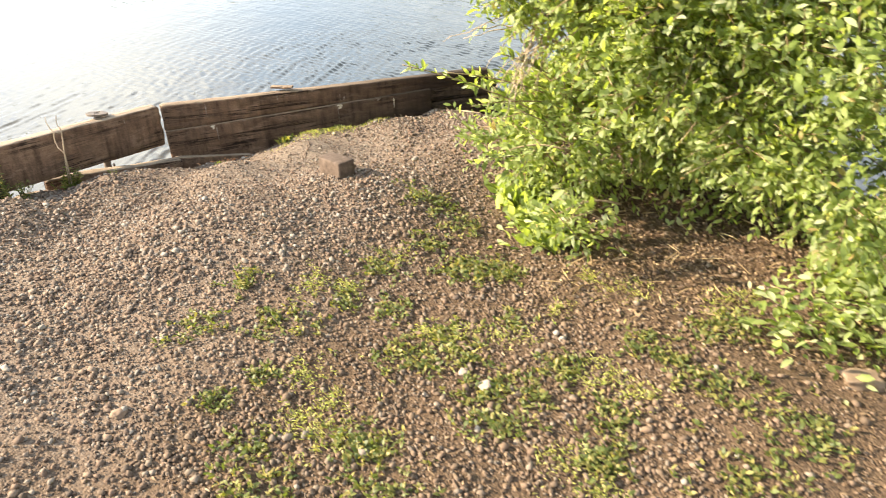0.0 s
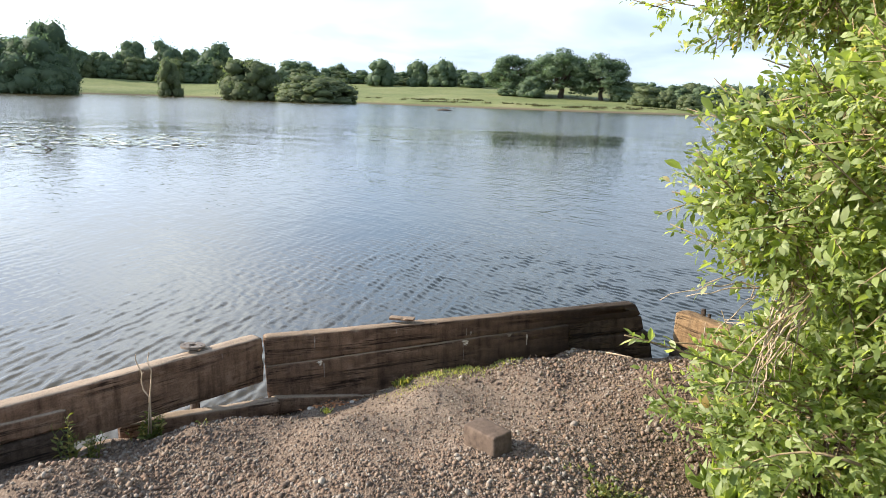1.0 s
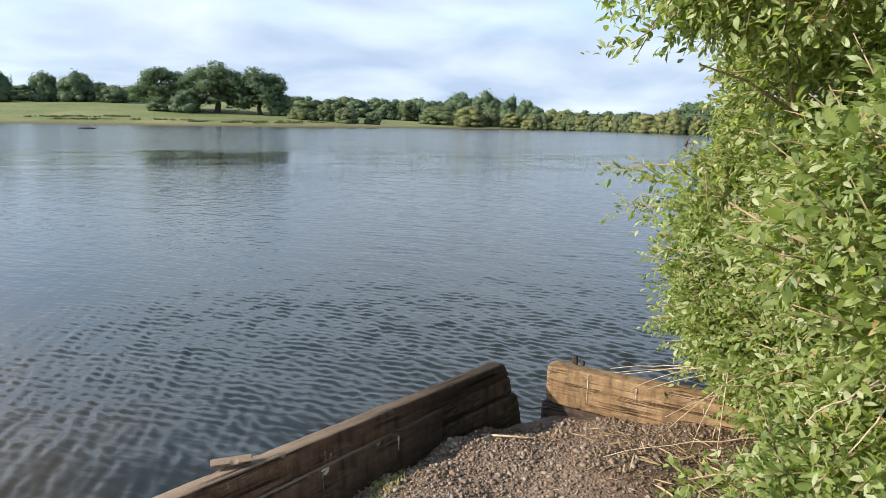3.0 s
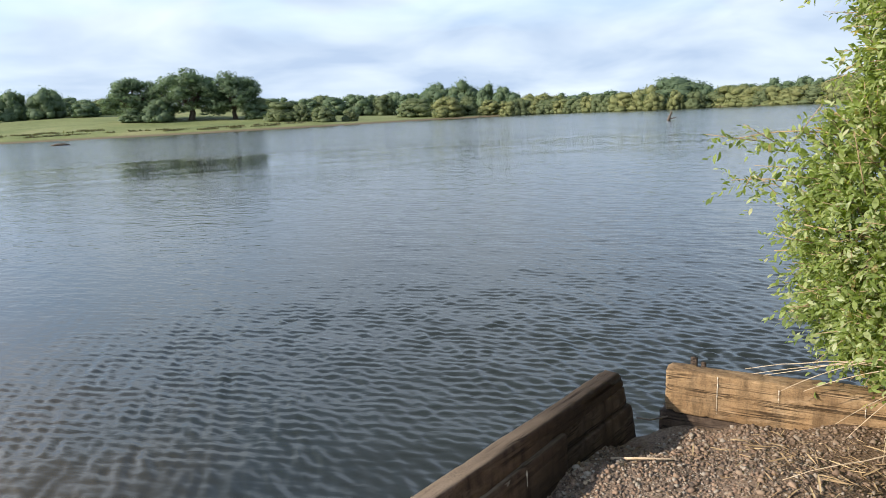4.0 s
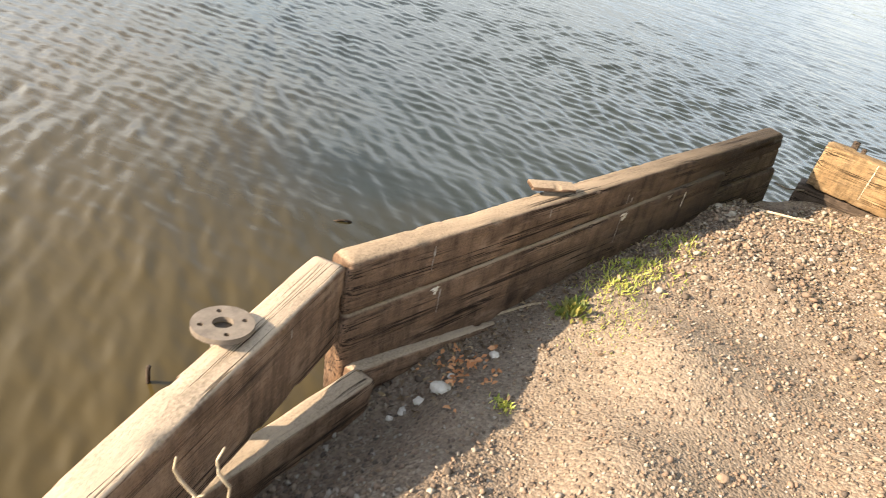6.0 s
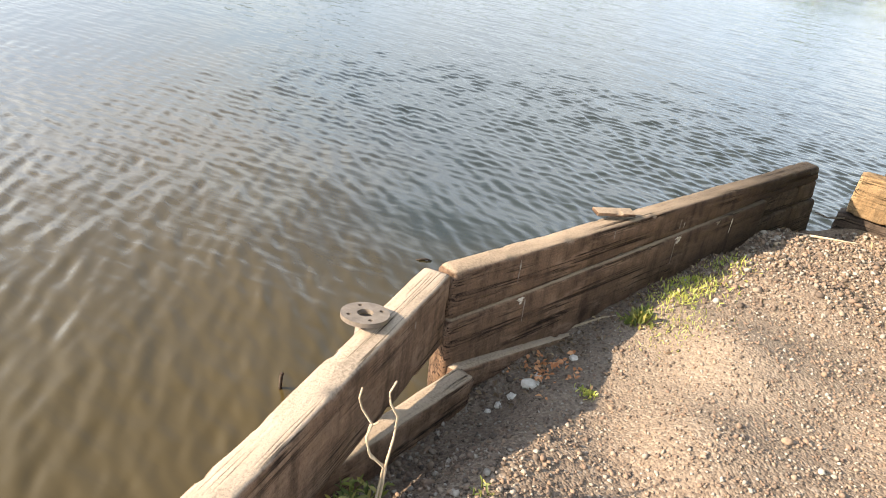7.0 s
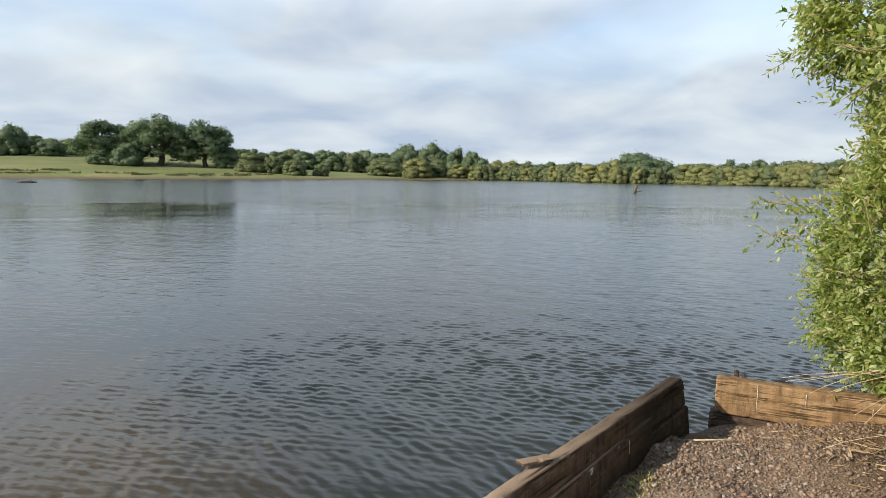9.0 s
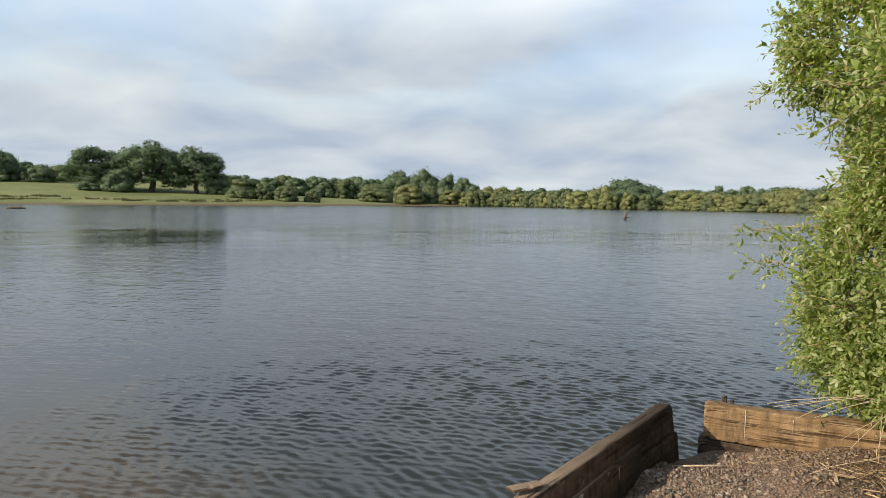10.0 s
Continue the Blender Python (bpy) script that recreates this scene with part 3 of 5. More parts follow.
gx, gy = axis(-2.0, 3.4, 0.042), axis(-2.3, 3.1, 0.042)
GX, GY = np.meshgrid(gx, gy)
nx, ny = len(gx), len(gy)
cell = (np.arange(ny - 1)[:, None] * nx + np.arange(nx - 1)[None, :]).ravel()
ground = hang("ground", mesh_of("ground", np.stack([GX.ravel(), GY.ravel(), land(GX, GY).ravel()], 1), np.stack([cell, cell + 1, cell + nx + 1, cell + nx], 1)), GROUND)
tagged(ground, "stony brown earth bank running out to grass fields across the lake", "ground", kind="structure")


# ---- waves: fine wind ripples crossing the waves along the bank, a chop further out, and a slow swell
wave_rng = np.random.default_rng(23)


def wave_train(count, heading, spread, short, long, slope):
    lam = np.exp(wave_rng.uniform(math.log(short), math.log(long), count))
    way = np.radians(heading + wave_rng.normal(0, spread, count))
    steep = slope * math.sqrt(2 / count) * wave_rng.uniform(0.5, 1.4, count)
    return np.stack([lam, way, steep * lam / math.tau, wave_rng.uniform(0, math.tau, count)], 1)


SHORE_WAVES = wave_train(70, 25, 13, 0.075, 0.18, 0.14)
WIND_WAVES = wave_train(90, 70, 12, 0.055, 0.14, 0.21)
CHOP = wave_train(60, 74, 14, 0.15, 0.34, 0.055)
SWELL = wave_train(20, 50, 25, 0.3, 1.2, 0.03)


def wave_height(x, y, res):
    """Height of the lake's face; waves too short for the spacing of the mesh are left out."""
    off = np.hypot(x + 1.6, y - 0.9)
    out = np.clip((off - 1.6) / 3.2, 0.12, 1)
    lee = np.clip((x + 6.0) / 2.6, 0.45, 1)
    z = np.zeros_like(x)
    for train, force in ((SHORE_WAVES, 0.6 + 0.5 * np.clip((off - 1.5) / 2.0, 0, 1) - 0.7 * np.clip((off - 5) / 6, 0, 1)), (WIND_WAVES, out * (1 - 0.55 * np.clip((off - 4.5) / 6, 0, 1))), (CHOP, np.clip((off - 4.5) / 5, 0, 1)), (SWELL, 1.0)):
        own = np.zeros_like(x)
        for lam, way, amp, phase in train:
            a = (x * math.cos(way) + y * math.sin(way)) * (math.tau / lam) + phase
            own += amp * np.clip((lam / res - 2.2) / 1.6, 0, 1) * (np.cos(a) + 0.25 * np.cos(2 * a))
        z += own * force * lee
    return z


HUB = (-0.6, -0.8)
bearings = np.radians(np.concatenate([np.arange(-72, 40, 0.27), np.arange(40, 288, 6.2)]))
rings = [0.3, 1.0]
while rings[-1] < 1100:
    r = rings[-1]
    rings.append(r + (0.4 if r < 1.6 else max(0.0145, 0.0040 * r) if r < 33.5 else 0.12 * r))
RR, BB = np.meshgrid(np.array(rings), bearings, indexing="ij")
WX, WY = HUB[0] + RR * np.sin(BB), HUB[1] + RR * np.cos(BB)
res = np.maximum(np.maximum(0.0145, 0.0040 * RR), np.gradient(bearings)[None, :] * RR * 0.5)
calm = np.clip((33 - RR) / 9, 0, 1) * np.clip((RR - 1.4) / 0.4, 0, 1)
WZ = np.where(calm > 0, wave_height(WX, WY, res) * calm, 0)
nr, nb = RR.shape
at, nxt = np.arange(nb), (np.arange(nb) + 1) % nb
quads = np.concatenate([np.stack([i * nb + at, (i + 1) * nb + at, (i + 1) * nb + nxt, i * nb + nxt], 1) for i in range(nr - 1)])
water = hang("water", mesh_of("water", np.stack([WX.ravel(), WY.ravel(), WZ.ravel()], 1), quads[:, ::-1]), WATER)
tagged(water, "rippled grey-blue lake water, murky olive brown near the bank", "water", kind="structure")

# ---- bank wall of sleepers ----
JA, EA = Vector((-1.362, 0.789, 0.600)), Vector((0.301, 2.786, 0.650))
wall_dir = (EA - JA).normalized()
wall_out = Vector((-wall_dir.y, wall_dir.x, 0)).normalized()


def on_wall(along, below, out=0.0):
    return JA + wall_dir * along + wall_out * out + Vector((0, 0, -below))


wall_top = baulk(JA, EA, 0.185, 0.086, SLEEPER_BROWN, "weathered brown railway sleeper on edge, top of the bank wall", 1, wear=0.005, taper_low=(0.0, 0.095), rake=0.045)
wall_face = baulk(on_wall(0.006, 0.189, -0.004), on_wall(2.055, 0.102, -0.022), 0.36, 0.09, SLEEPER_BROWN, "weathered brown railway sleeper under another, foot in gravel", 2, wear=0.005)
baulk(on_wall(2.06, 0.102, 0.004), on_wall(2.655, 0.094, 0.004), 0.118, 0.082, SLEEPER_DARK, "short dark sleeper end filling under the top of the wall", 14, wear=0.006, rake=0.03)
baulk(on_wall(2.06, 0.226, 0.0), on_wall(2.735, 0.220, 0.0), 0.26, 0.11, SLEEPER_DARK, "dark sleeper end jutting past the wall", 16, wear=0.006, rake=0.05)
baulk((-1.305, 0.785, 0.228), (-0.90, 1.285, 0.17), 0.12, 0.10, SLEEPER, "broken pale baulk tapering to a point at the wall's foot", 3, wear=0.01, taper=0.8)
JB, EB = Vector((-1.93, -1.75, 0.555)), Vector((-1.372, 0.782, 0.602))
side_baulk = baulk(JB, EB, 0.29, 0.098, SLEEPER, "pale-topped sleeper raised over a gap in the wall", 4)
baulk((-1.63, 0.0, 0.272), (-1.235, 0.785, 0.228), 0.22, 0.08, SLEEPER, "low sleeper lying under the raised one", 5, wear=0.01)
baulk((-1.675, -0.68, 0.505), (-1.58, -0.30, 0.495), 0.10, 0.05, SLEEPER, "short board nailed before the sleeper", 6, name="board")
baulk((-1.668, -0.69, 0.402), (-1.57, -0.28, 0.392), 0.20, 0.07, SLEEPER_DARK, "short dark baulk sunk in the gravel", 7)
RA, RB = Vector((0.557, 2.879, 0.622)), Vector((2.90, 1.74, 0.60))
tan_baulk = baulk(RA, RB, 0.245, 0.13, SLEEPER_TAN, "sunlit tan sleeper half hidden by the sallow bush", 8, wear=0.008)
baulk(RA + Vector((-0.02, 0.03, -0.247)), RB + Vector((0, 0.03, -0.247)), 0.25, 0.13, SLEEPER_DARK, "dark wet sleeper beneath the tan one", 9)


CHALKY = Mat("white_dropping", 0.9, 0.2)
CHALKY.color(CHALKY.ramp(CHALKY.noise(CHALKY.coords(), 90, 3), (0.35, (0.36, 0.28, 0.19)), (0.65, (0.6, 0.54, 0.45))))


def dropping(owner, along, top, length, width, seed, material=DROPPING):
    """A dried white runnel on the front face of a timber."""
    rng = np.random.default_rng(seed)
    n = 9
    bm = bmesh.new()
    rows = []
    for k in range(n):
        t = k / (n - 1)
        w = width * (0.25 + 0.75 * math.sin(math.pi * (0.12 + 0.8 * t))) * float(rng.uniform(0.5, 1.2)) * (1.0 if t < 0.35 else 0.5)
        x = along + width * 0.15 * float(rng.normal(0, 0.5))
        z = top - length * t
        rows.append([bm.verts.new((x + s * w / 2, -0.0035 - 0.002 * (s == 0), z)) for s in (-1, 0, 1)])
    for a, c in zip(rows, rows[1:]):
        for k in (0, 1):
            bm.faces.new((a[k], c[k], c[k + 1], a[k + 1]))
    part("dropping_streak", bm, material.m, owner, "dried white bird dropping")


for k, (x, z, l, w) in enumerate([(0.30, -0.02, 0.09, 0.012), (0.82, -0.015, 0.04, 0.010), (1.30, -0.06, 0.05, 0.012), (1.33, -0.085, 0.025, 0.02)]):
    dropping(wall_top, x, z, l, w, 60 + k)
for k, (x, z, l, w) in enumerate([(0.33, -0.004, 0.03, 0.05), (0.35, -0.02, 0.10, 0.012), (1.29, -0.004, 0.035, 0.06), (1.27, -0.02, 0.12, 0.009), (1.60, -0.004, 0.02, 0.05), (1.73, -0.02, 0.08, 0.014)]):
    dropping(wall_face, x, z, l, w, 70 + k, CHALKY if k in (0, 2, 5) else DROPPING)
for k, (x, z, l, w) in enumerate([(0.255, -0.004, 0.20, 0.007), (0.535, -0.03, 0.08, 0.006), (0.9, -0.06, 0.05, 0.006)]):
    dropping(tan_baulk, x, z, l, w, 80 + k, CHALKY)
dropping(side_baulk, 2.33, -0.03, 0.03, 0.008, 90)

# ---- trees across the water ----
ICO = [(0, 0, 1)] + [(0.894 * math.cos(k * 1.2566), 0.894 * math.sin(k * 1.2566), 0.447) for k in range(5)] + [(0.894 * math.cos(k * 1.2566 + 0.628), 0.894 * math.sin(k * 1.2566 + 0.628), -0.447) for k in range(5)] + [(0, 0, -1)]
ICO_F = [(0, 1 + k, 1 + (k + 1) % 5) for k in range(5)] + [(1 + k, 6 + k, 1 + (k + 1) % 5) for k in range(5)] + [(6 + k, 6 + (k + 1) % 5, 1 + (k + 1) % 5) for k in range(5)] + [(11, 6 + (k + 1) % 5, 6 + k) for k in range(5)]


def cards(rng, centres, normals, size):
    """Small leaf sprays, one bent quad each, facing roughly along the given normals."""
    n = len(centres)
    d = normals + rng.normal(0, 0.26, (n, 3)) + np.array([0, 0, 0.1])
    d /= np.linalg.norm(d, axis=1)[:, None]
    u = np.cross(d, rng.normal(0, 1, (n, 3)))
    u /= np.linalg.norm(u, axis=1)[:, None]
    w = np.cross(d, u)
    s = size * rng.uniform(0.5, 1.3, (n, 1))
    a = centres - u * s * 0.5 - w * s * 0.12
    b = centres + d * s * 0.12 - w * s * 0.42
    c = centres + u * s * 0.55 + w * s * 0.05
    e = centres + d * s * 0.1 + w * s * 0.42
    v = np.stack([a, b, c, e], 1).reshape(-1, 3)
    return v, np.arange(n * 4).reshape(n, 4)


def crown(rng, lobes, count, size, loose=1.0):
    """Leaf sprays gathered in small clumps over the outer shells of uneven lobes (centre, radii)."""
    clumps, spread, way = [], [], []
    for q, r in lobes:
        k = int(16 + 16 * r[0])
        d = rng.normal(0, 1, (k, 3)) + np.array([0, 0, 0.2])
        d /= np.linalg.norm(d, axis=1)[:, None]
        clumps.append(np.array(q) + d * np.array(r) * rng.uniform(0.55, 0.97, (k, 1)))
        spread.append(np.full(k, 0.3 + 0.2 * r[0]) * loose * rng.uniform(0.7, 1.3, k))
        way.append(d)
    clumps, spread, way = np.concatenate(clumps), np.concatenate(spread), np.concatenate(way)
    pick = rng.choice(len(clumps), count, p=spread ** 2 / (spread ** 2).sum())
    off = rng.normal(0, 1, (count, 3))
    off *= (rng.random(count) ** 0.45 / np.linalg.norm(off, axis=1))[:, None]
    off[:, 2] *= 0.85
    pts = clumps[pick] + off * spread[pick][:, None]
    nor = off * 0.55 + way[pick] * 0.8
    return cards(rng, pts, nor / np.linalg.norm(nor, axis=1)[:, None], size)


def limb(bm, rng, start, end, r0, r1, bends=4):
    a, b = Vector(start), Vector(end)
    pts = [a.lerp(b, k / bends) + Vector(rng.normal(0, 0.04, 3)) * (b - a).length * (0 < k < bends) for k in range(bends + 1)]
    tube(bm, pts, [r0 + (r1 - r0) * k / bends for k in range(bends + 1)], 6)


def tree(seed, name, category, label, leaf, spread, count, size, low=0.12, boxy=0.0, trunk=True):
    """A tree 10 m high and about 9.6 m across, standing at the origin: trunk with limbs, and a lobed crown."""
    rng = np.random.default_rng(seed)
    top = empty(name, Matrix(), label, category)
    lobes = []
    for k in range(spread):
        h = 1 - (1.75 if trunk else 1.0) * (k + 0.5) / spread
        a = k * 2.39996 + rng.normal(0, 0.4)
        ring = max(0.0, 1 - abs(h) ** (2.0 + 3 * boxy)) ** 0.5
        q = rng.uniform(0.5, 1.0) ** 0.5
        r = rng.uniform(0.95, 1.75) if trunk else rng.uniform(1.5, 2.3)
        if not trunk:
            q *= 0.85
        z = 4.7 + 4.5 * h * q if trunk else 0.4 + 7.6 * h * q
        if trunk and z < 10 * low + 0.6:
            z = 10 * low + rng.uniform(0.3, 1.6)
        lobes.append(((4.3 * ring * q * math.cos(a), 4.3 * ring * q * math.sin(a), z), (r * 1.15, r * 1.15, r * 0.85)))
    lobes.append(((0, 0, 5.0), (2.2, 2.2, 2.4)) if trunk else ((0, 0, 3.0), (3.2, 3.2, 3.6)))
    if not trunk:
        lobes += [((3.2 * math.cos(k * 0.9), 3.2 * math.sin(k * 0.9), 0.9), (1.6, 1.6, 1.2)) for k in range(7)]
    bm = bmesh.new()
    if trunk:
        limb(bm, rng, (0, 0, -0.6), (0.15, 0.1, 4.0), 0.5, 0.3)
        for c, r in lobes[: max(7, spread // 2)]:
            limb(bm, rng, (0.1, 0.08, rng.uniform(1.8, 4.0)), c, 0.2, 0.04)
    else:
        for c, r in lobes[: max(6, spread // 3)]:
            limb(bm, rng, (c[0] * 0.15, c[1] * 0.15, -0.4), c, 0.12, 0.03)
    part("trunk", bm, BARK, top)
    v, f = crown(rng, lobes, count, size, 0.78 if trunk else 1.0)
    if not trunk:
        # dense inner foliage under the outer sprays
        body, faces = [], []
        for c, r in lobes:
            ball = np.array(ICO) * rng.uniform(0.68, 0.92, (12, 1)) * np.array(r) + np.array(c)
            faces.append(np.array(ICO_F) + 12 * len(body))
            body.append(ball)
        f = np.concatenate([f[:, [0, 1, 2]], f[:, [0, 2, 3]], np.concatenate(faces) + len(v)])
        v = np.concatenate([v] + body)
    v[:, 2] = np.where(v[:, 2] > 0, v[:, 2] * 10.0 / np.percentile(v[:, 2], 98.5), v[:, 2] * 0.2)
    v[:, :2] *= 4.8 / np.percentile(np.hypot(v[:, 0], v[:, 1]), 96)
    hang("crown", mesh_of("crown", v, f), leaf, top, smooth=False)
    return top


OAKS = [tree(s, "oak_tree", "tree", "broad dark green oak tree on the pasture", OAK_LEAF, 38, 20000, 0.30, 0.02) for s in (11, 12, 13)]
TREES = [tree(s, "hedgerow_tree", "tree", "round dark green tree in the far tree line", OAK_LEAF, 20, 4000, 0.46, 0.0, 0.3, False) for s in (21, 22, 23, 24, 25, 26)]
SHRUBS = [tree(s, "waterside_shrub", "shrub", "rounded olive green shrub at the water's edge", BUSH_LEAF, 24, 3800, 0.48, 0.0, 0.4, False) for s in (31, 32, 33, 34)]
WILLOWS = [tree(s, "willow_bush", "shrub", "yellow-green willow bush along the far shore", WILLOW_LEAF, 20, 3500, 0.46, 0.0, 0.3, False) for s in (41, 42, 43, 44)]
FAR_TREES = [tree(s, "distant_tree", "tree", "round green tree in the distant tree line", OAK_LEAF, 16, 1900, 0.6, 0.0, 0.3, False) for s in (61, 62, 63, 64, 65)]
BIG_TREES = [tree(s, "waterside_tree", "tree", "large dark tree standing in the flooded shallows", OAK_LEAF, 34, 11000, 0.38, 0.0, 0.3, False) for s in (51, 52)]
used = set()
plant_rng = np.random.default_rng(5)


def plant(kinds, left, right, top, away, sink=0.0, base=None, group=""):
    """A tree that fills the bearings from left to right and rises to an angle, at a distance from the landing."""
    mid = radians((left + right) / 2)
    x, y = away * math.sin(mid), away * math.cos(mid)
    z = max(float(land(np.array([x]), np.array([y]))[0]), -0.1) if base is None else base
    wide = 2 * away * math.tan(radians(right - left) / 2) * 1.1
    high = (2.0 + away * math.tan(radians(top)) - z) * 1.02
    src = kinds[int(plant_rng.integers(len(kinds)))]
    m = pose(x, y, z - sink, 0, 0, float(plant_rng.uniform(0, 360))) @ Matrix.Diagonal((wide / 9.6, wide / 9.6, high / 10.0, 1))
    if src.name in used:
        ob = copy_thing(src, m @ Matrix.Diagonal((1 / src.scale.x, 1 / src.scale.y, 1 / src.scale.z, 1)))
    else:
        used.add(src.name)
        src.matrix_world = m
        ob = src
    if group:
        ob["group"] = group
    return ob


for k, (l, r, t, d) in enumerate([(-28.6, -24.5, 3.45, 236), (-25.0, -20.1, 3.85, 230), (-21.3, -17.2, 3.6, 226)]):
    plant([OAKS[k]], l, r, t, d, group="oaks on the pasture")
plant([TREES[0]], -27.6, -25.6, 1.35, 230)
plant([TREES[1]], -26.0, -23.8, 2.0, 226)
plant([TREES[3]], -18.4, -16.6, 1.4, 222)
# hedges and single trees on the field's upper edge
for l, r, t, d in [(-32.4, -31.2, 2.9, 300), (-30.9, -28.9, 2.2, 290), (-57.6, -55.2, 3.3, 330), (-55.2, -52.8, 3.4, 330), (-53.2, -51.2, 3.0, 335), (-51.7, -49.0, 3.5, 325),
                   (-45.6, -42.5, 2.55, 330), (-41.8, -40.0, 2.4, 340), (-38.4, -36.3, 2.9, 300), (-35.3, -33.4, 2.9, 300), (-33.4, -31.2, 3.0, 295), (-61.5, -59.0, 2.7, 320), (-60.0, -57.4, 2.5, 330)]:
    plant(TREES, l, r, t, d, group="trees of the far hedge")
for k in range(34):
    l = -60 + k * 1.02
    plant(FAR_TREES if k % 3 else SHRUBS, l - 0.2, l + 1.5, 1.95 + 0.12 * math.sin(k * 2.3) + (0.3 if l > -34 else 0) + (0.2 if l < -50 else 0), 318 - max(0, l + 40), group="trees of the far hedge")
# rush tussocks on the lower pasture
rush_rng = np.random.default_rng(91)
spots = []
for b0, b1, inland, n in ((-36, -29, 16, 34), (-29, -14, 9, 26), (-25, -16, 5, 22), (-50, -37, 14, 30), (-34, -30, 7, 14)):
    a = np.radians(rush_rng.uniform(b0, b1, n))
    shore = np.interp(np.degrees(a), [p for p, d in FAR][::-1], [d for p, d in FAR][::-1])
    r = shore + inland * rush_rng.uniform(0.85, 1.15, n)
    spots.append(np.stack([r * np.sin(a), r * np.cos(a)], 1))
spots = np.concatenate(spots)
blade = np.repeat(np.stack([spots[:, 0], spots[:, 1], land(spots[:, 0], spots[:, 1])], 1), 30, 0)
blade[:, :2] += rush_rng.normal(0, 0.55, (len(blade), 2))
lean = rush_rng.normal(0, 0.25, (len(blade), 3)) + np.array([0, 0, 1.0])
side = np.stack([rush_rng.normal(0, 1, len(blade)), rush_rng.normal(0, 1, len(blade)), np.zeros(len(blade))], 1) * 0.12
high = rush_rng.uniform(0.2, 0.5, (len(blade), 1))
v = np.stack([blade - side, blade + side, blade + lean * high], 1).reshape(-1, 3)
rushes = hang("rush_tussocks", mesh_of("rush_tussocks", v, np.arange(len(v)).reshape(-1, 3)), RUSH, smooth=False)
tagged(rushes, "dark brown rush tussocks scattered over the lower pasture", "rushes", kind="stuff")
# bushes standing in and by the water
plant(SHRUBS, -54.7, -53.0, 2.15, 245, group="bushes at the water")
for l, r, t, d in [(-50.2, -46.3, 2.5, 205), (-48.6, -45.4, 2.35, 203), (-45.6, -41.4, 1.55, 190), (-43.4, -39.4, 1.4, 192), (-44.8, -40.6, 1.2, 186)]:
    plant(SHRUBS, l, r, t, d, 0.3, 0.0, group="bushes at the water")
for l, r, t, d in [(-67, -62.2, 3.0, 215), (-63.6, -60.3, 4.2, 212), (-70, -65, 3.6, 215), (-65, -61.0, 3.2, 205), (-63.4, -60.2, 2.2, 203)]:
    plant(BIG_TREES, l, r, t, d, 0.3, 0.0, group="trees standing in the shallows")
# the wood from the oaks round to the inlet
for l, r, t, d, kinds in [(-18.5, -16.5, 1.72, 224, SHRUBS), (-17.0, -14.4, 1.5, 206, SHRUBS), (-15.0, -13.4, 1.25, 204, SHRUBS), (-13.3, -11.4, 0.98, 200, SHRUBS), (-10.9, -9.6, 0.7, 203, SHRUBS),
                          (-3.5, -1.0, 1.22, 216, WILLOWS), (-1.2, 0.4, 1.1, 220, SHRUBS), (0.3, 2.3, 0.8, 219, WILLOWS), (-6.2, -3.2, 1.15, 236, SHRUBS),
                          (-4.2, -1.6, 2.25, 262, TREES), (-2.2, 0.5, 2.3, 258, TREES), (0.2, 1.9, 1.95, 250, TREES), (1.6, 3.3, 1.75, 246, TREES), (2.6, 4.2, 1.15, 238, TREES),
                          (3.7, 5.2, 1.05, 222, WILLOWS), (4.8, 6.6, 1.02, 222, WILLOWS), (6.2, 7.6, 0.85, 224, WILLOWS)]:
    plant(kinds, l, r, t, d, 0.2, group="edge of the far wood")
for k in range(30):
    l = -18 + k * 0.98
    if l > -3:
        t = 1.35 if l < 3 else 0.85
    else:
        t = 1.72 + 0.14 * math.sin(k * 1.9)
    plant(FAR_TREES if k % 5 else SHRUBS, l - 0.3, l + 1.3 + 0.8 * float(plant_rng.random()), t * float(plant_rng.uniform(0.86, 1.06)), 292 + 14 * math.sin(k * 3.1), group="edge of the far wood")
# bushes down to the water round the inlet
for k in range(13):
    l = 2.6 + k * 0.74
    plant(WILLOWS if k % 3 == 0 else SHRUBS, l - 0.5, l + 0.9, 0.5 + 0.3 * float(plant_rng.random()), float(np.interp(l + 0.2, [b for b, d in FAR][::-1], [d for b, d in FAR][::-1])) + 1.5, 0.2, 0.05, group="edge of the far wood")
for k in range(30):
    l = 5.5 + k * 1.0
    plant(FAR_TREES, l - 0.2, l + 1.1 + 0.9 * float(plant_rng.random()), 0.83 + 0.14 * math.sin(k * 2.7) + (0.2 if l > 22 else 0), 300 - k * 4, group="far tree line")
# the willow island and the willows of the right-hand shore
for l, r, t, d, kinds in [(10.9, 13.4, 0.75, 184, WILLOWS), (12.6, 14.8, 1.15, 182, WILLOWS), (14.0, 18.4, 1.62, 181, BIG_TREES), (17.2, 18.9, 1.0, 178, TREES),
                          (13.6, 15.2, 0.7, 172, WILLOWS), (15.4, 16.6, 0.75, 172, WILLOWS), (16.8, 18.2, 0.6, 170, SHRUBS)]:
    plant(kinds, l, r, t, d, 0.2, 0.0, group="willow island")
for k in range(26):
    l = 18.4 + k * 0.86
    plant(WILLOWS if k % 4 else SHRUBS, l - 0.4, l + 1.2 + 1.2 * float(plant_rng.random()), float(plant_rng.uniform(0.45, 0.9)) + 0.012 * k, 172 - k * 2.0, 0.2, 0.0, group="willows of the near shore")
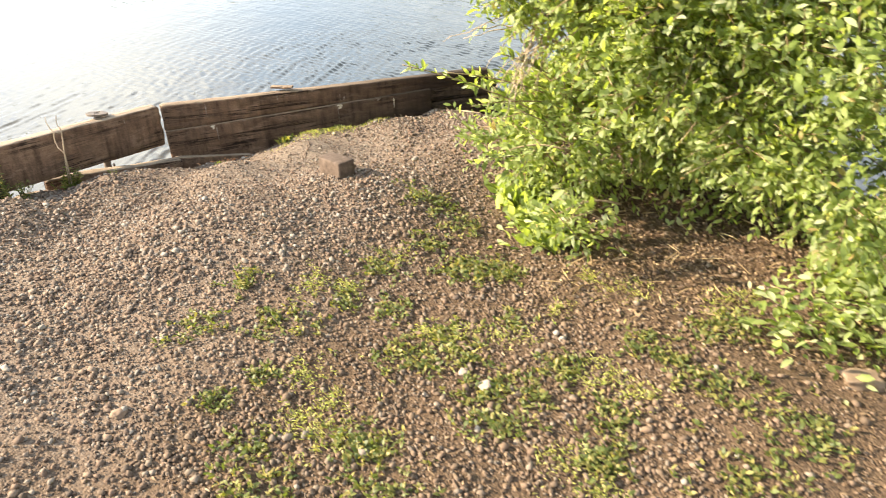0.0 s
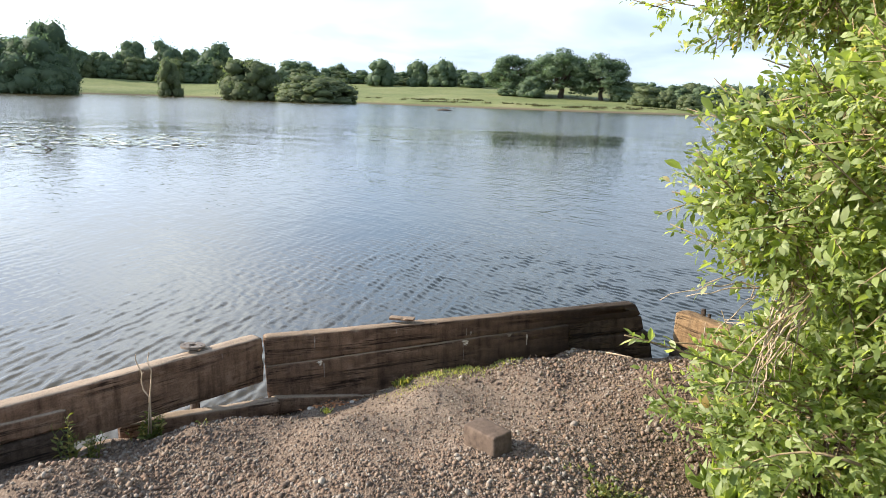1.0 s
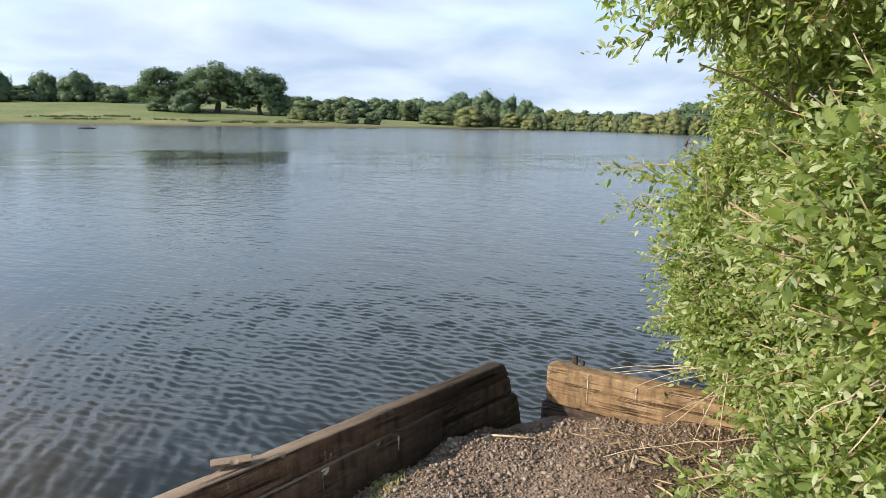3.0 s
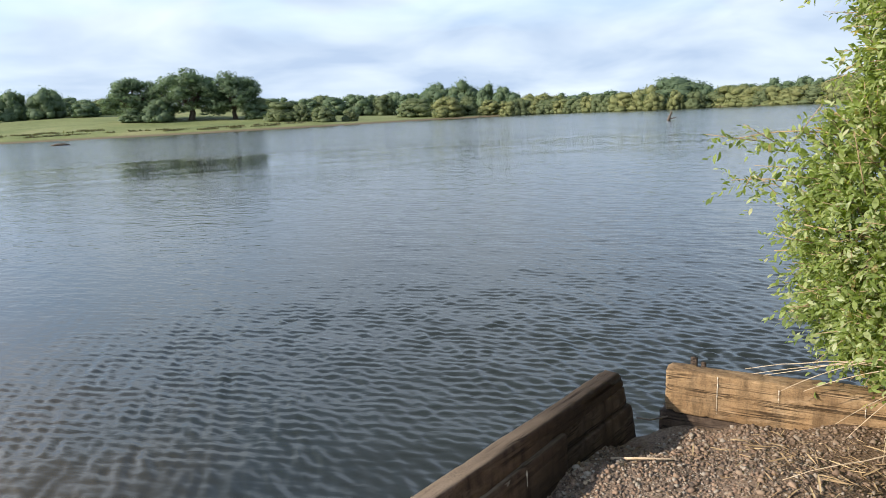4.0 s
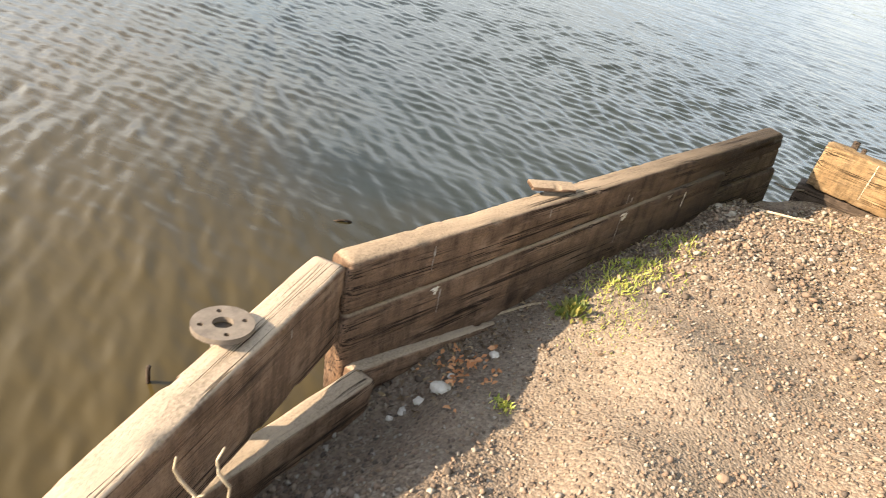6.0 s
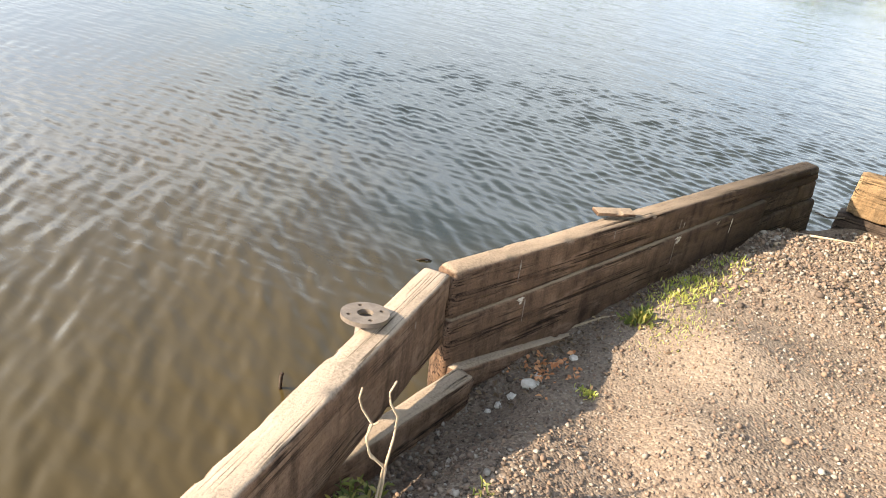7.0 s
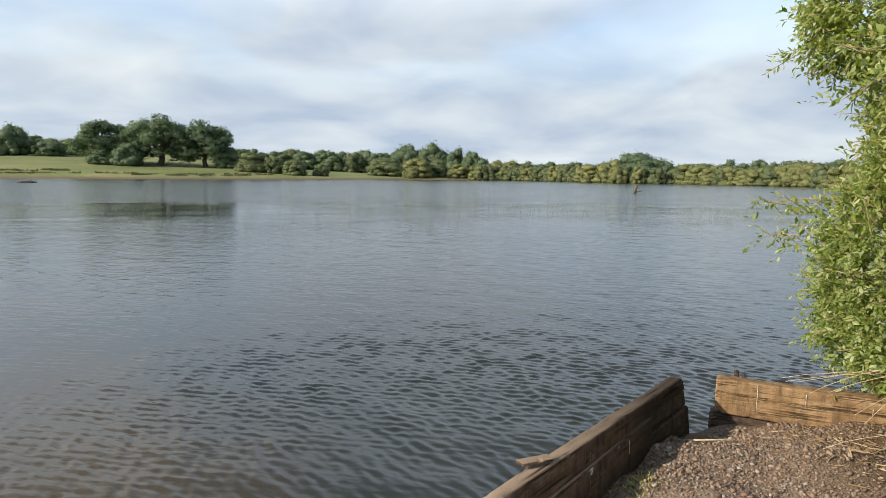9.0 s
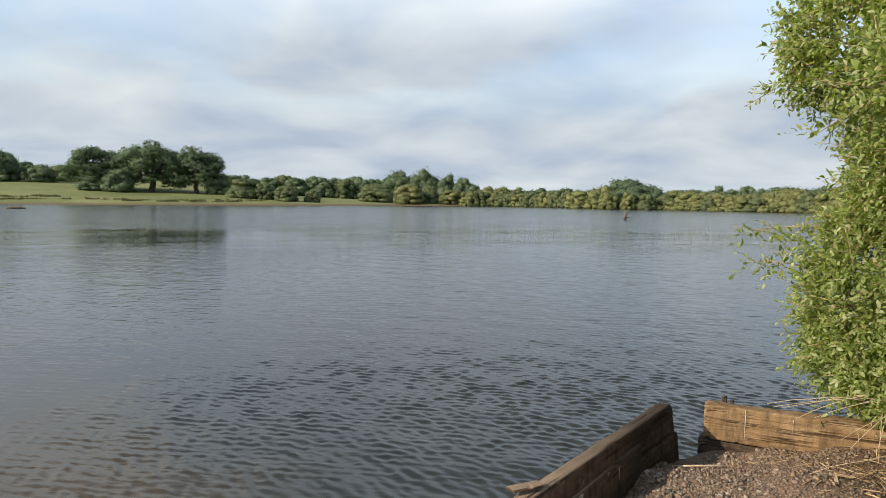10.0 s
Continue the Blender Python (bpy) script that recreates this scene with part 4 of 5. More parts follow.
for src in OAKS + TREES + SHRUBS + WILLOWS + BIG_TREES + FAR_TREES:
    if src.name not in used:
        src.matrix_world = pose(-150, 330, float(land(np.array([-150.0]), np.array([330.0]))[0]))


# ---- the sallow bush ----
def leaves_at(rng, base, along, size, width=0.42, fold=0.25, plain=False):
    """Leaves with a folded midrib and a curled tip: arrays of base points and directions, one size each."""
    n = len(base)
    a = along / np.linalg.norm(along, axis=1)[:, None]
    up = rng.normal(0, 0.5, (n, 3)) + np.array([-0.25, -0.2, 0.9])
    s = np.cross(a, up)
    s /= np.linalg.norm(s, axis=1)[:, None]
    k = np.cross(s, a)
    L = size[:, None]
    W = L * width * rng.uniform(0.8, 1.2, (n, 1))
    curl = rng.uniform(-0.25, 0.12, (n, 1))
    F = W * fold
    rows = [base, base + a * L * 0.33 + s * W * 0.44 + k * F, base + a * L * 0.68 + s * W * 0.46 + k * (F + curl * L * 0.35), base + a * L + k * curl * L,
            base + a * L * 0.68 - s * W * 0.46 + k * (F + curl * L * 0.35), base + a * L * 0.33 - s * W * 0.44 + k * F,
            base + a * L * 0.34 + k * 0.0, base + a * L * 0.68 + k * curl * L * 0.35]
    if plain:
        v = np.stack(rows[:6], 1).reshape(-1, 3)
        q = np.array([[0, 5, 1], [1, 5, 4], [1, 4, 2], [2, 4, 3]])
        return v, (np.arange(n)[:, None, None] * 6 + q[None]).reshape(-1, 3)
    v = np.stack(rows, 1).reshape(-1, 3)
    q = np.array([[0, 6, 1], [6, 7, 2], [6, 2, 1], [7, 3, 2], [0, 5, 6], [5, 4, 6], [6, 4, 7], [4, 3, 7]])
    f = (np.arange(n)[:, None, None] * 8 + q[None]).reshape(-1, 3)
    return v, f


BUSH = [((2.38, 1.75, 1.50), (1.10, 1.60, 1.05)), ((2.50, 2.25, 2.95), (1.25, 1.45, 1.35)), ((1.74, 2.85, 1.30), (0.52, 0.50, 0.72)), ((1.64, 1.15, 0.82), (0.50, 0.45, 0.34)),
        ((3.15, 0.95, 1.15), (1.0, 0.85, 0.85)), ((1.42, 2.80, 3.0), (0.42, 0.45, 0.40)), ((1.35, 1.7, 2.65), (0.55, 0.35, 0.25)), ((2.2, 0.75, 1.9), (0.75, 0.5, 0.7)), ((1.52, 0.88, 1.78), (0.44, 0.36, 0.46)), ((1.86, 2.75, 2.2), (0.40, 0.50, 0.55)), ((1.80, 2.55, 0.98), (0.5, 0.5, 0.42))]
bush_rng = np.random.default_rng(77)


def in_bush(p, grow=1.0):
    hit = np.zeros(len(p), bool)
    for c, r in BUSH:
        hit |= (((p - np.array(c)) / (np.array(r) * grow)) ** 2).sum(1) < 1
    return hit


def bush_shoots(count):
    """Start and way of leafy shoots near the bush's uneven outside, and some deeper in."""
    out_p, out_d = [], []
    area = np.array([r[0] * r[1] + r[1] * r[2] + r[0] * r[2] for c, r in BUSH])
    for (c, r), k in zip(BUSH, (count * area / area.sum()).astype(int)):
        d = bush_rng.normal(0, 1, (k * 3, 3))
        d /= np.linalg.norm(d, axis=1)[:, None]
        lump = 0.93 + 0.10 * np.sin(d[:, :1] * 9 + 2) * np.sin(d[:, 1:2] * 8) + 0.08 * np.sin(d[:, 2:] * 13 + d[:, :1] * 5)
        depth = 1 - np.abs(bush_rng.normal(0, 0.2, (k * 3, 1)))
        p = np.array(c) + d * np.array(r) * lump * np.clip(depth, 0.2, 1)
        keep = ~in_bush(p, 0.6) & ((d[:, 0] < 0.3) | (d[:, 1] < -0.5) | (bush_rng.random(len(d)) < 0.3))
        keep &= p[:, 2] > bank(p[:, 0], p[:, 1]) + 0.06
        p, d = p[keep][:k], d[keep][:k]
        n = d / np.array(r)
        n /= np.linalg.norm(n, axis=1)[:, None]
        way = n * 0.75 + bush_rng.normal(0, 0.45, p.shape) + np.array([0, 0, 0.12])
        out_p.append(p)
        out_d.append(way / np.linalg.norm(way, axis=1)[:, None])
    return np.concatenate(out_p), np.concatenate(out_d)


bush = empty("sallow_bush", pose(2.35, 1.75, 0.5), "dense sunlit sallow bush with pale green leaves leaning over the water", "bush")
home = bush.matrix_world.inverted()
stems = [(-0.95, -0.55, 1.0), (-0.9, 0.2, 1.6), (-0.6, 0.9, 1.5), (-0.3, -0.9, 1.3), (0.2, 0.4, 2.7), (0.4, -0.6, 1.7), (0.9, 0.3, 1.9), (-0.7, 0.6, 2.4), (0.6, 0.9, 2.6), (-0.2, 0.1, 3.1), (-0.85, 1.0, 0.7), (0.9, -0.9, 0.8), (-0.8, -0.1, 0.5), (-0.2, 0.7, 3.0)]
for sx, sy, sz in stems:
    bm = bmesh.new()
    b0 = Vector((sx * 0.18, sy * 0.18, -0.08))
    tip = Vector((sx, sy, sz))
    pts = [b0.lerp(tip, k / 8) + Vector((0, 0, 0.25 * math.sin(math.pi * k / 8))) * (1 if sz < 1.8 else 0.3) + Vector(bush_rng.normal(0, 0.03, 3)) * (0 < k < 8) for k in range(9)]
    tube(bm, pts, [0.028 - 0.0028 * k for k in range(9)], 7)
    for k in range(3, 9):
        for _ in range(2):
            w = Vector(bush_rng.normal(0, 1, 3)).normalized() * 0.3 + (tip - b0).normalized() * 0.3
            tube(bm, [pts[k], pts[k] + w * 0.5 + Vector((0, 0, 0.03)), pts[k] + w], [0.009, 0.006, 0.003], 5)
    part("stem", bm, TWIG, bush)
P, D = bush_shoots(30000)
hollow = np.sin(P[:, 0] * 7.1 + 1.7 * np.sin(P[:, 2] * 5.3)) * np.sin(P[:, 1] * 6.3 + 0.9) + np.sin(P[:, 2] * 8.2 + 1.3 * np.sin(P[:, 1] * 4.1))
held = bush_rng.random(len(P)) < np.clip(0.8 + 0.45 * hollow + 0.5 * (P[:, 2] > 2.3) + 0.5 * (P[:, 1] > 2.1), 0.4, 1)
# a bare place with old dry stalks on the side towards the landing
gape = np.array([-0.3, -1.75, 0.45]) / np.linalg.norm([-0.3, -1.75, 0.45])
rel = P - np.array([1.44, 0.82, 1.30])
deep = rel @ gape
held &= ~((deep > -0.12) & (np.linalg.norm(rel - deep[:, None] * gape, axis=1) < 0.15))
held &= ~((P[:, 0] > 2.0) & (P[:, 0] < 2.85) & (P[:, 1] < 0.9) & (P[:, 2] < 0.98))
P, D = P[held], D[held]
shown = (P[:, 0] < 2.6) | (P[:, 1] < 1.5) | (bush_rng.random(len(P)) < 0.25)
P, D = P[shown], D[shown]
sprigs = [((1.5, 1.7, 2.6), (0.55, 1.6, 2.52), 12), ((1.5, 1.75, 2.75), (0.72, 1.95, 2.35), 9), ((1.45, 2.8, 3.1), (0.98, 3.05, 2.72), 9), ((1.4, 2.75, 2.9), (1.0, 2.85, 2.95), 8), ((1.55, 2.9, 1.75), (0.98, 3.2, 1.78), 9), ((1.5, 2.95, 1.45), (1.02, 3.3, 1.55), 8),
          ((1.3, 1.0, 1.5), (0.95, 0.75, 1.72), 6), ((1.25, 0.9, 0.8), (0.95, 1.0, 0.72), 8), ((1.3, 1.3, 0.75), (0.98, 1.5, 0.66), 8), ((2.0, 0.4, 0.75), (1.75, 0.15, 0.72), 8), ((1.7, 0.55, 0.9), (1.35, 0.4, 0.85), 8)]
bm = bmesh.new()
for a, b, k in sprigs:
    a, b = Vector(a), Vector(b)
    pts = [a.lerp(b, i / 6) + Vector((0, 0, 0.05 * math.sin(i / 6 * math.pi))) for i in range(7)]
    tube(bm, [home @ p for p in pts], [0.006 - 0.0006 * i for i in range(7)], 5)
    for i in range(k * 2):
        t = 0.25 + 0.75 * i / (k * 2)
        p = np.array(a.lerp(b, t))
        P = np.vstack([P, p[None]])
        w = np.array((b - a).normalized()) * 0.6 + bush_rng.normal(0, 0.5, 3)
        D = np.vstack([D, (w / np.linalg.norm(w))[None]])
bases, ways, sizes = [], [], []
per = 9
length = bush_rng.uniform(0.10, 0.26, len(P))
for k in range(per):
    t = (k + 0.5) / per
    droop = np.zeros((len(P), 3))
    droop[:, 2] = -0.12 * t * t
    bases.append(P + (D + droop) * (length * t)[:, None])
    turn = bush_rng.normal(0, 1, P.shape)
    turn -= D * (turn * D).sum(1)[:, None]
    turn /= np.linalg.norm(turn, axis=1)[:, None]
    ways.append(D * 0.65 + turn * 0.8 + np.array([-0.08, -0.06, 0.0]))
    sizes.append(bush_rng.uniform(0.036, 0.074, len(P)) * (1.05 - 0.35 * t))
bases, ways, sizes = np.concatenate(bases), np.concatenate(ways), np.concatenate(sizes)
ok = bases[:, 2] > bank(bases[:, 0], bases[:, 1]) + 0.03
bases, ways, sizes = bases[ok], ways[ok], sizes[ok]
off = np.array(bush.location)
v, f = leaves_at(bush_rng, bases - off, ways, sizes, 0.38, plain=True)
foliage = hang("foliage", mesh_of("foliage", v, f), LEAF, bush, "mass of small pale green leaves", smooth=False)
tagged(foliage, kind="stuff")
# the shoots that carry the leaves
for p, d, l in list(zip(P, D, length))[::4]:
    a = Vector(p - off)
    tube(bm, [a - Vector(d) * 0.08, a + Vector(d) * l * 0.5, a + Vector(d) * l], [0.0035, 0.0028, 0.0015], 3)
part("twig_mass", bm, TWIG, bush)
# single large leaves on the side towards the landing
leaf_rng = np.random.default_rng(9)
lv, lf = leaves_at(leaf_rng, np.zeros((1, 3)), np.array([[1.0, 0, 0]]), np.array([0.072]), 0.4)
big_leaf = mesh_of("leaf", lv, lf)
big_leaf.materials.append(LEAF)
near = np.where((P[:, 0] < 1.9) & (P[:, 1] < 2.2) & (P[:, 2] < 2.4))[0]
for i in leaf_rng.choice(near, 240, replace=False):
    leaf = new("leaf", big_leaf)
    leaf.parent = bush
    q = Vector(D[i] + leaf_rng.normal(0, 0.35, 3)).to_track_quat("X", "Z")
    s = float(leaf_rng.uniform(0.75, 1.25))
    leaf.matrix_basis = Matrix.LocRotScale(Vector(P[i] + D[i] * length[i] * 0.8 - off), q, (s, s, s))

# low leafy sprays reaching out from the bush foot towards the wall's end
spray_rng = np.random.default_rng(58)
for tip in ((0.97, 0.22, 1.29), (1.06, 0.48, 1.21), (1.10, 0.74, 1.08), (1.08, 1.02, 0.96), (1.18, 0.52, 1.05), (1.22, 0.86, 0.86), (1.28, 0.62, 1.30), (1.16, 0.90, 1.14)):
    root, end = np.array([1.66, 1.18, 0.86]) + spray_rng.normal(0, 0.06, 3), np.array(tip)
    knee = (root + end) / 2 + np.array([0, 0, 0.10])
    t = np.linspace(0, 1, 10)[:, None]
    line = (1 - t) ** 2 * root + 2 * t * (1 - t) * knee + t ** 2 * end - np.array(bush.location)
    bm = bmesh.new()
    tube(bm, [Vector(p) for p in line], [0.006 - 0.0004 * k for k in range(10)], 5)
    spray = part("spray", bm, TWIG, bush)
    n = 46
    s = spray_rng.uniform(0.25, 1.0, n) ** 0.8 * 9
    k = np.minimum(s.astype(int), 8)
    base = line[k] + (line[k + 1] - line[k]) * (s - k)[:, None]
    ways = (line[k + 1] - line[k]) / np.linalg.norm(line[k + 1] - line[k], axis=1)[:, None] * 0.7 + spray_rng.normal(0, 0.6, (n, 3)) + np.array([0, 0, 0.25])
    v, f = leaves_at(spray_rng, base, ways, spray_rng.uniform(0.045, 0.085, n) * (1.1 - 0.04 * s), 0.36)
    tagged(hang("leaves", mesh_of("leaves", v, f), LEAF, spray, smooth=False), kind="stuff")


# dry canes arching out of the bush over the sleeper and the gravel
canes = [((1.9, 2.2, 0.75), (1.4, 2.35, 0.95), (0.95, 2.62, 0.66)), ((1.8, 2.3, 0.7), (1.3, 2.5, 0.85), (0.9, 2.72, 0.67)), ((1.9, 2.0, 0.6), (1.3, 1.9, 0.72), (0.75, 1.95, 0.52)), ((1.8, 1.7, 0.6), (1.4, 1.5, 0.62), (0.95, 1.55, 0.53)),
         ((1.9, 1.5, 0.8), (1.5, 1.3, 1.25), (1.25, 1.15, 1.0)), ((2.0, 1.3, 0.7), (1.6, 1.0, 1.2), (1.45, 0.75, 1.5)), ((1.8, 2.1, 0.7), (1.5, 2.0, 1.1), (1.3, 1.8, 1.35)), ((1.7, 1.9, 0.6), (1.35, 1.75, 0.8), (1.15, 1.65, 0.55))]
cane_rng = np.random.default_rng(31)
for k in range(22):
    root = np.array([1.47, 0.80, 1.42]) + cane_rng.normal(0, 0.045, 3)
    tip = np.array([1.38, 0.66, 1.12]) + cane_rng.normal(0, 0.11, 3) * np.array([1, 0.8, 0.9])
    if k % 5 == 0:
        tip = np.array([1.22, 0.85, 1.36]) + cane_rng.normal(0, 0.12, 3)
    canes.append((tuple(root), tuple((root + tip) / 2 + np.array([-0.03, -0.05, 0.05])), tuple(tip)))
for a, b, c in canes:
    bm = bmesh.new()
    pts = [Vector(a).lerp(Vector(b), t).lerp(Vector(b).lerp(Vector(c), t), t) + Vector(bush_rng.normal(0, 0.006, 3)) for t in np.linspace(0, 1, 12)]
    tube(bm, [p - Vector(a) for p in pts], [0.0048 - 0.0003 * k for k in range(12)], 6)
    cane = part("dry_cane", bm, DRY)
    cane.location = a
    tagged(cane, "thin dry tan cane arching from the bush", "cane", "canes by the bush")


# finer canes fanning out over the tan sleeper and the gravel
for k in range(9):
    root = np.array([1.45, 2.25, 0.82]) + cane_rng.normal(0, 0.08, 3)
    tip = np.array([0.92 + 0.05 * k, 2.62 - 0.11 * k, 0.66 - 0.012 * k]) + cane_rng.normal(0, 0.03, 3)
    tip[2] = max(tip[2], float(bank(tip[:1], tip[1:2])[0]) + 0.02)
    bend = (root + tip) / 2 + np.array([0, 0, 0.05])
    bm = bmesh.new()
    pts = [Vector(root).lerp(Vector(bend), t).lerp(Vector(bend).lerp(Vector(tip), t), t) for t in np.linspace(0, 1, 10)]
    tube(bm, [p - pts[0] for p in pts], [0.0032 - 0.0002 * i for i in range(10)], 5)
    cane = part("dry_cane", bm, DRY)
    cane.location = pts[0]
    tagged(cane, "thin dry tan cane arching from the bush", "cane", "canes by the bush")


# ---- gravel ----
def stones(rng, xy, size, flat=0.6):
    n = len(xy)
    base = np.array(ICO)[None] * rng.uniform(0.6, 1.24, (n, 12, 1))
    base = base * (size[:, None, None] * np.stack([rng.uniform(0.8, 1.35, n), rng.uniform(0.7, 1.0, n), rng.uniform(0.5, 0.95, n) * flat / 0.6], 1)[:, None, :])
    a, b, c = rng.uniform(0, math.tau, n), rng.normal(0, 0.35, n), rng.normal(0, 0.35, n)
    ca, sa, cb, sb, cc, sc = np.cos(a), np.sin(a), np.cos(b), np.sin(b), np.cos(c), np.sin(c)
    o, z = np.ones(n), np.zeros(n)
    Rz = np.stack([ca, -sa, z, sa, ca, z, z, z, o], 1).reshape(n, 3, 3)
    Rx = np.stack([o, z, z, z, cb, -sb, z, sb, cb], 1).reshape(n, 3, 3)
    Ry = np.stack([cc, z, sc, z, o, z, -sc, z, cc], 1).reshape(n, 3, 3)
    v = np.einsum("nij,nvj->nvi", Rz @ Rx @ Ry, base)
    v[:, :, 0] += xy[:, 0, None]
    v[:, :, 1] += xy[:, 1, None]
    v[:, :, 2] += (bank(xy[:, 0], xy[:, 1]) + size * 0.36)[:, None]
    f = (np.arange(n)[:, None, None] * 12 + np.array(ICO_F)[None]).reshape(-1, 3)
    return v.reshape(-1, 3), f


def scatter(rng, n, lo, hi, thin=None):
    xy = np.stack([rng.uniform(lo[0], hi[0], n), rng.uniform(lo[1], hi[1], n)], 1)
    keep = lake_gap(xy[:, 0], xy[:, 1]) > 0.08
    if thin is not None:
        keep &= rng.random(n) < thin(xy)
    return xy[keep]


def gravel_density(xy):
    x, y = xy[:, 0], xy[:, 1]
    patch = 0.5 + 0.5 * np.sin(x * 2.3 + 1.1 * np.sin(y * 1.9)) * np.sin(y * 2.7 + 0.8 * np.sin(x * 3.1))
    under = np.clip((x - 1.1 + 0.5 * np.clip(y, -3, 1.5)) / 1.6, 0, 1)
    sand = 1.4 * np.exp(-((x + 0.45) ** 2 / 0.5 + (y - 1.0) ** 2 / 0.35))
    return np.clip(0.5 + 0.6 * patch - 0.45 * under - 0.6 * sand, 0.14, 1)


def fine_ground(xy):
    return np.clip(seen_ground(xy) + 0.5 * np.exp(-((xy[:, 0] + 0.45) ** 2 / 0.6 + (xy[:, 1] - 1.0) ** 2 / 0.45)), 0, 1)


def seen_ground(xy):
    """Thins the gravel where it lies behind the bush or back up the bank."""
    x, y = xy[:, 0], xy[:, 1]
    back = np.clip((-0.6 * x - 1.15 - y) / 0.5, 0, 1) * (x < 0.9)
    return gravel_density(xy) * (1 - 0.8 * back) * np.where((x > 1.9) & (y > 1.1), 0.12, 1) * np.where((x > 2.6) | (y < -1.5), 0.5, 1)


grng = np.random.default_rng(3)
xy = scatter(grng, 66000, (-1.75, -2.1), (3.4, 2.8), seen_ground)
size = (0.0050 + grng.gamma(2.0, 0.0019, len(xy))) * (0.66 + 0.38 * np.clip((np.hypot(xy[:, 0] + 0.5, xy[:, 1] - 0.9) - 0.5) / 0.6, 0, 1))
v, f = stones(grng, xy, np.minimum(size, 0.019))
xy = scatter(grng, 88000, (-1.75, -2.1), (3.4, 2.8), fine_ground)
n = len(xy)
OCT = np.array([(1, 0, 0), (0, 1, 0), (-1, 0, 0), (0, -1, 0), (0, 0, 1), (0, 0, -1)], float)
small = OCT[None] * (0.0032 + grng.gamma(2.0, 0.0011, n))[:, None, None] * grng.uniform(0.65, 1.35, (n, 6, 1))
a = grng.uniform(0, math.tau, n)
turn = np.stack([np.cos(a), -np.sin(a), 0 * a, np.sin(a), np.cos(a), 0 * a, 0.4 * np.sin(3 * a), 0.4 * np.cos(5 * a), 0 * a + 0.75], 1).reshape(n, 3, 3)
small = np.einsum("nij,nvj->nvi", turn, small)
small += np.stack([xy[:, 0], xy[:, 1], bank(xy[:, 0], xy[:, 1]) + 0.0015], 1)[:, None, :]
OCT_F = np.array([(0, 1, 4), (1, 2, 4), (2, 3, 4), (3, 0, 4), (1, 0, 5), (2, 1, 5), (3, 2, 5), (0, 3, 5)])
f = np.concatenate([f, (np.arange(n)[:, None, None] * 6 + OCT_F[None]).reshape(-1, 3) + len(v)])
v = np.concatenate([v, small.reshape(-1, 3)])
gravel = hang("gravel", mesh_of("gravel", v, f), STONE, smooth=False)
tagged(gravel, "loose grey, buff and pinkish gravel spread over the bank", "gravel", kind="stuff")
rng2 = np.random.default_rng(4)
pebble_meshes = []
for k in range(6):
    v, f = stones(rng2, np.array([[0.0, 0.0]]), np.array([1.0]), 0.75)
    v[:, 2] -= v[:, 2].mean()
    me = mesh_of("pebble", v, f)
    me.materials.append(PEBBLE)
    pebble_meshes.append(me)
spots = np.concatenate([scatter(rng2, 260, (-1.1, -0.6), (1.3, 2.4), lambda p: np.where((p[:, 0] < 0.4) & (p[:, 1] > 0.0), 0.1, 1.0)), scatter(rng2, 160, (0.6, -1.9), (2.9, 0.3))])[:300]
for x, y in spots:
    s = 0.0075 + float(rng2.gamma(2.0, 0.0022))
    pb = new("pebble", pebble_meshes[int(rng2.integers(6))])
    pb.parent = gravel
    pb.matrix_basis = Matrix.LocRotScale((x, y, float(bank(np.array([x]), np.array([y]))[0]) + s * 0.3), Euler((rng2.normal(0, 0.3), rng2.normal(0, 0.3), rng2.uniform(0, 6.28))), (s, s, s))


def lump(name, x, y, size, material, label, category, seed, rz=0.0, sink=0.25, worn=0.22):
    """A worn block or stone: a bevelled box with knocked corners, seated in the gravel."""
    bm = bmesh.new()
    if category == "stone":
        bmesh.ops.create_icosphere(bm, subdivisions=3, radius=0.6)
    else:
        bmesh.ops.create_cube(bm, size=1)
        bmesh.ops.bevel(bm, geom=bm.edges[:], offset=0.07, segments=2, affect="EDGES", profile=0.6)
        bmesh.ops.subdivide_edges(bm, edges=[e for e in bm.edges if e.calc_length() > 0.3], cuts=4, use_grid_fill=True)
    for vv in bm.verts:
        k = noise.noise(vv.co * 3.1 + Vector((seed, 0, seed * 2))) * worn + noise.noise(vv.co * 9 + Vector((0, seed, 1))) * worn * 0.35
        vv.co += vv.co.normalized() * k
        vv.co = Vector((vv.co.x * size[0], vv.co.y * size[1], vv.co.z * size[2]))
    ob = part(name, bm, material)
    z = float(bank(np.array([x]), np.array([y]))[0])
    ob.matrix_world = pose(x, y, z + size[2] * (0.5 - sink), 2, -3, rz)
    return tagged(ob, label, category)


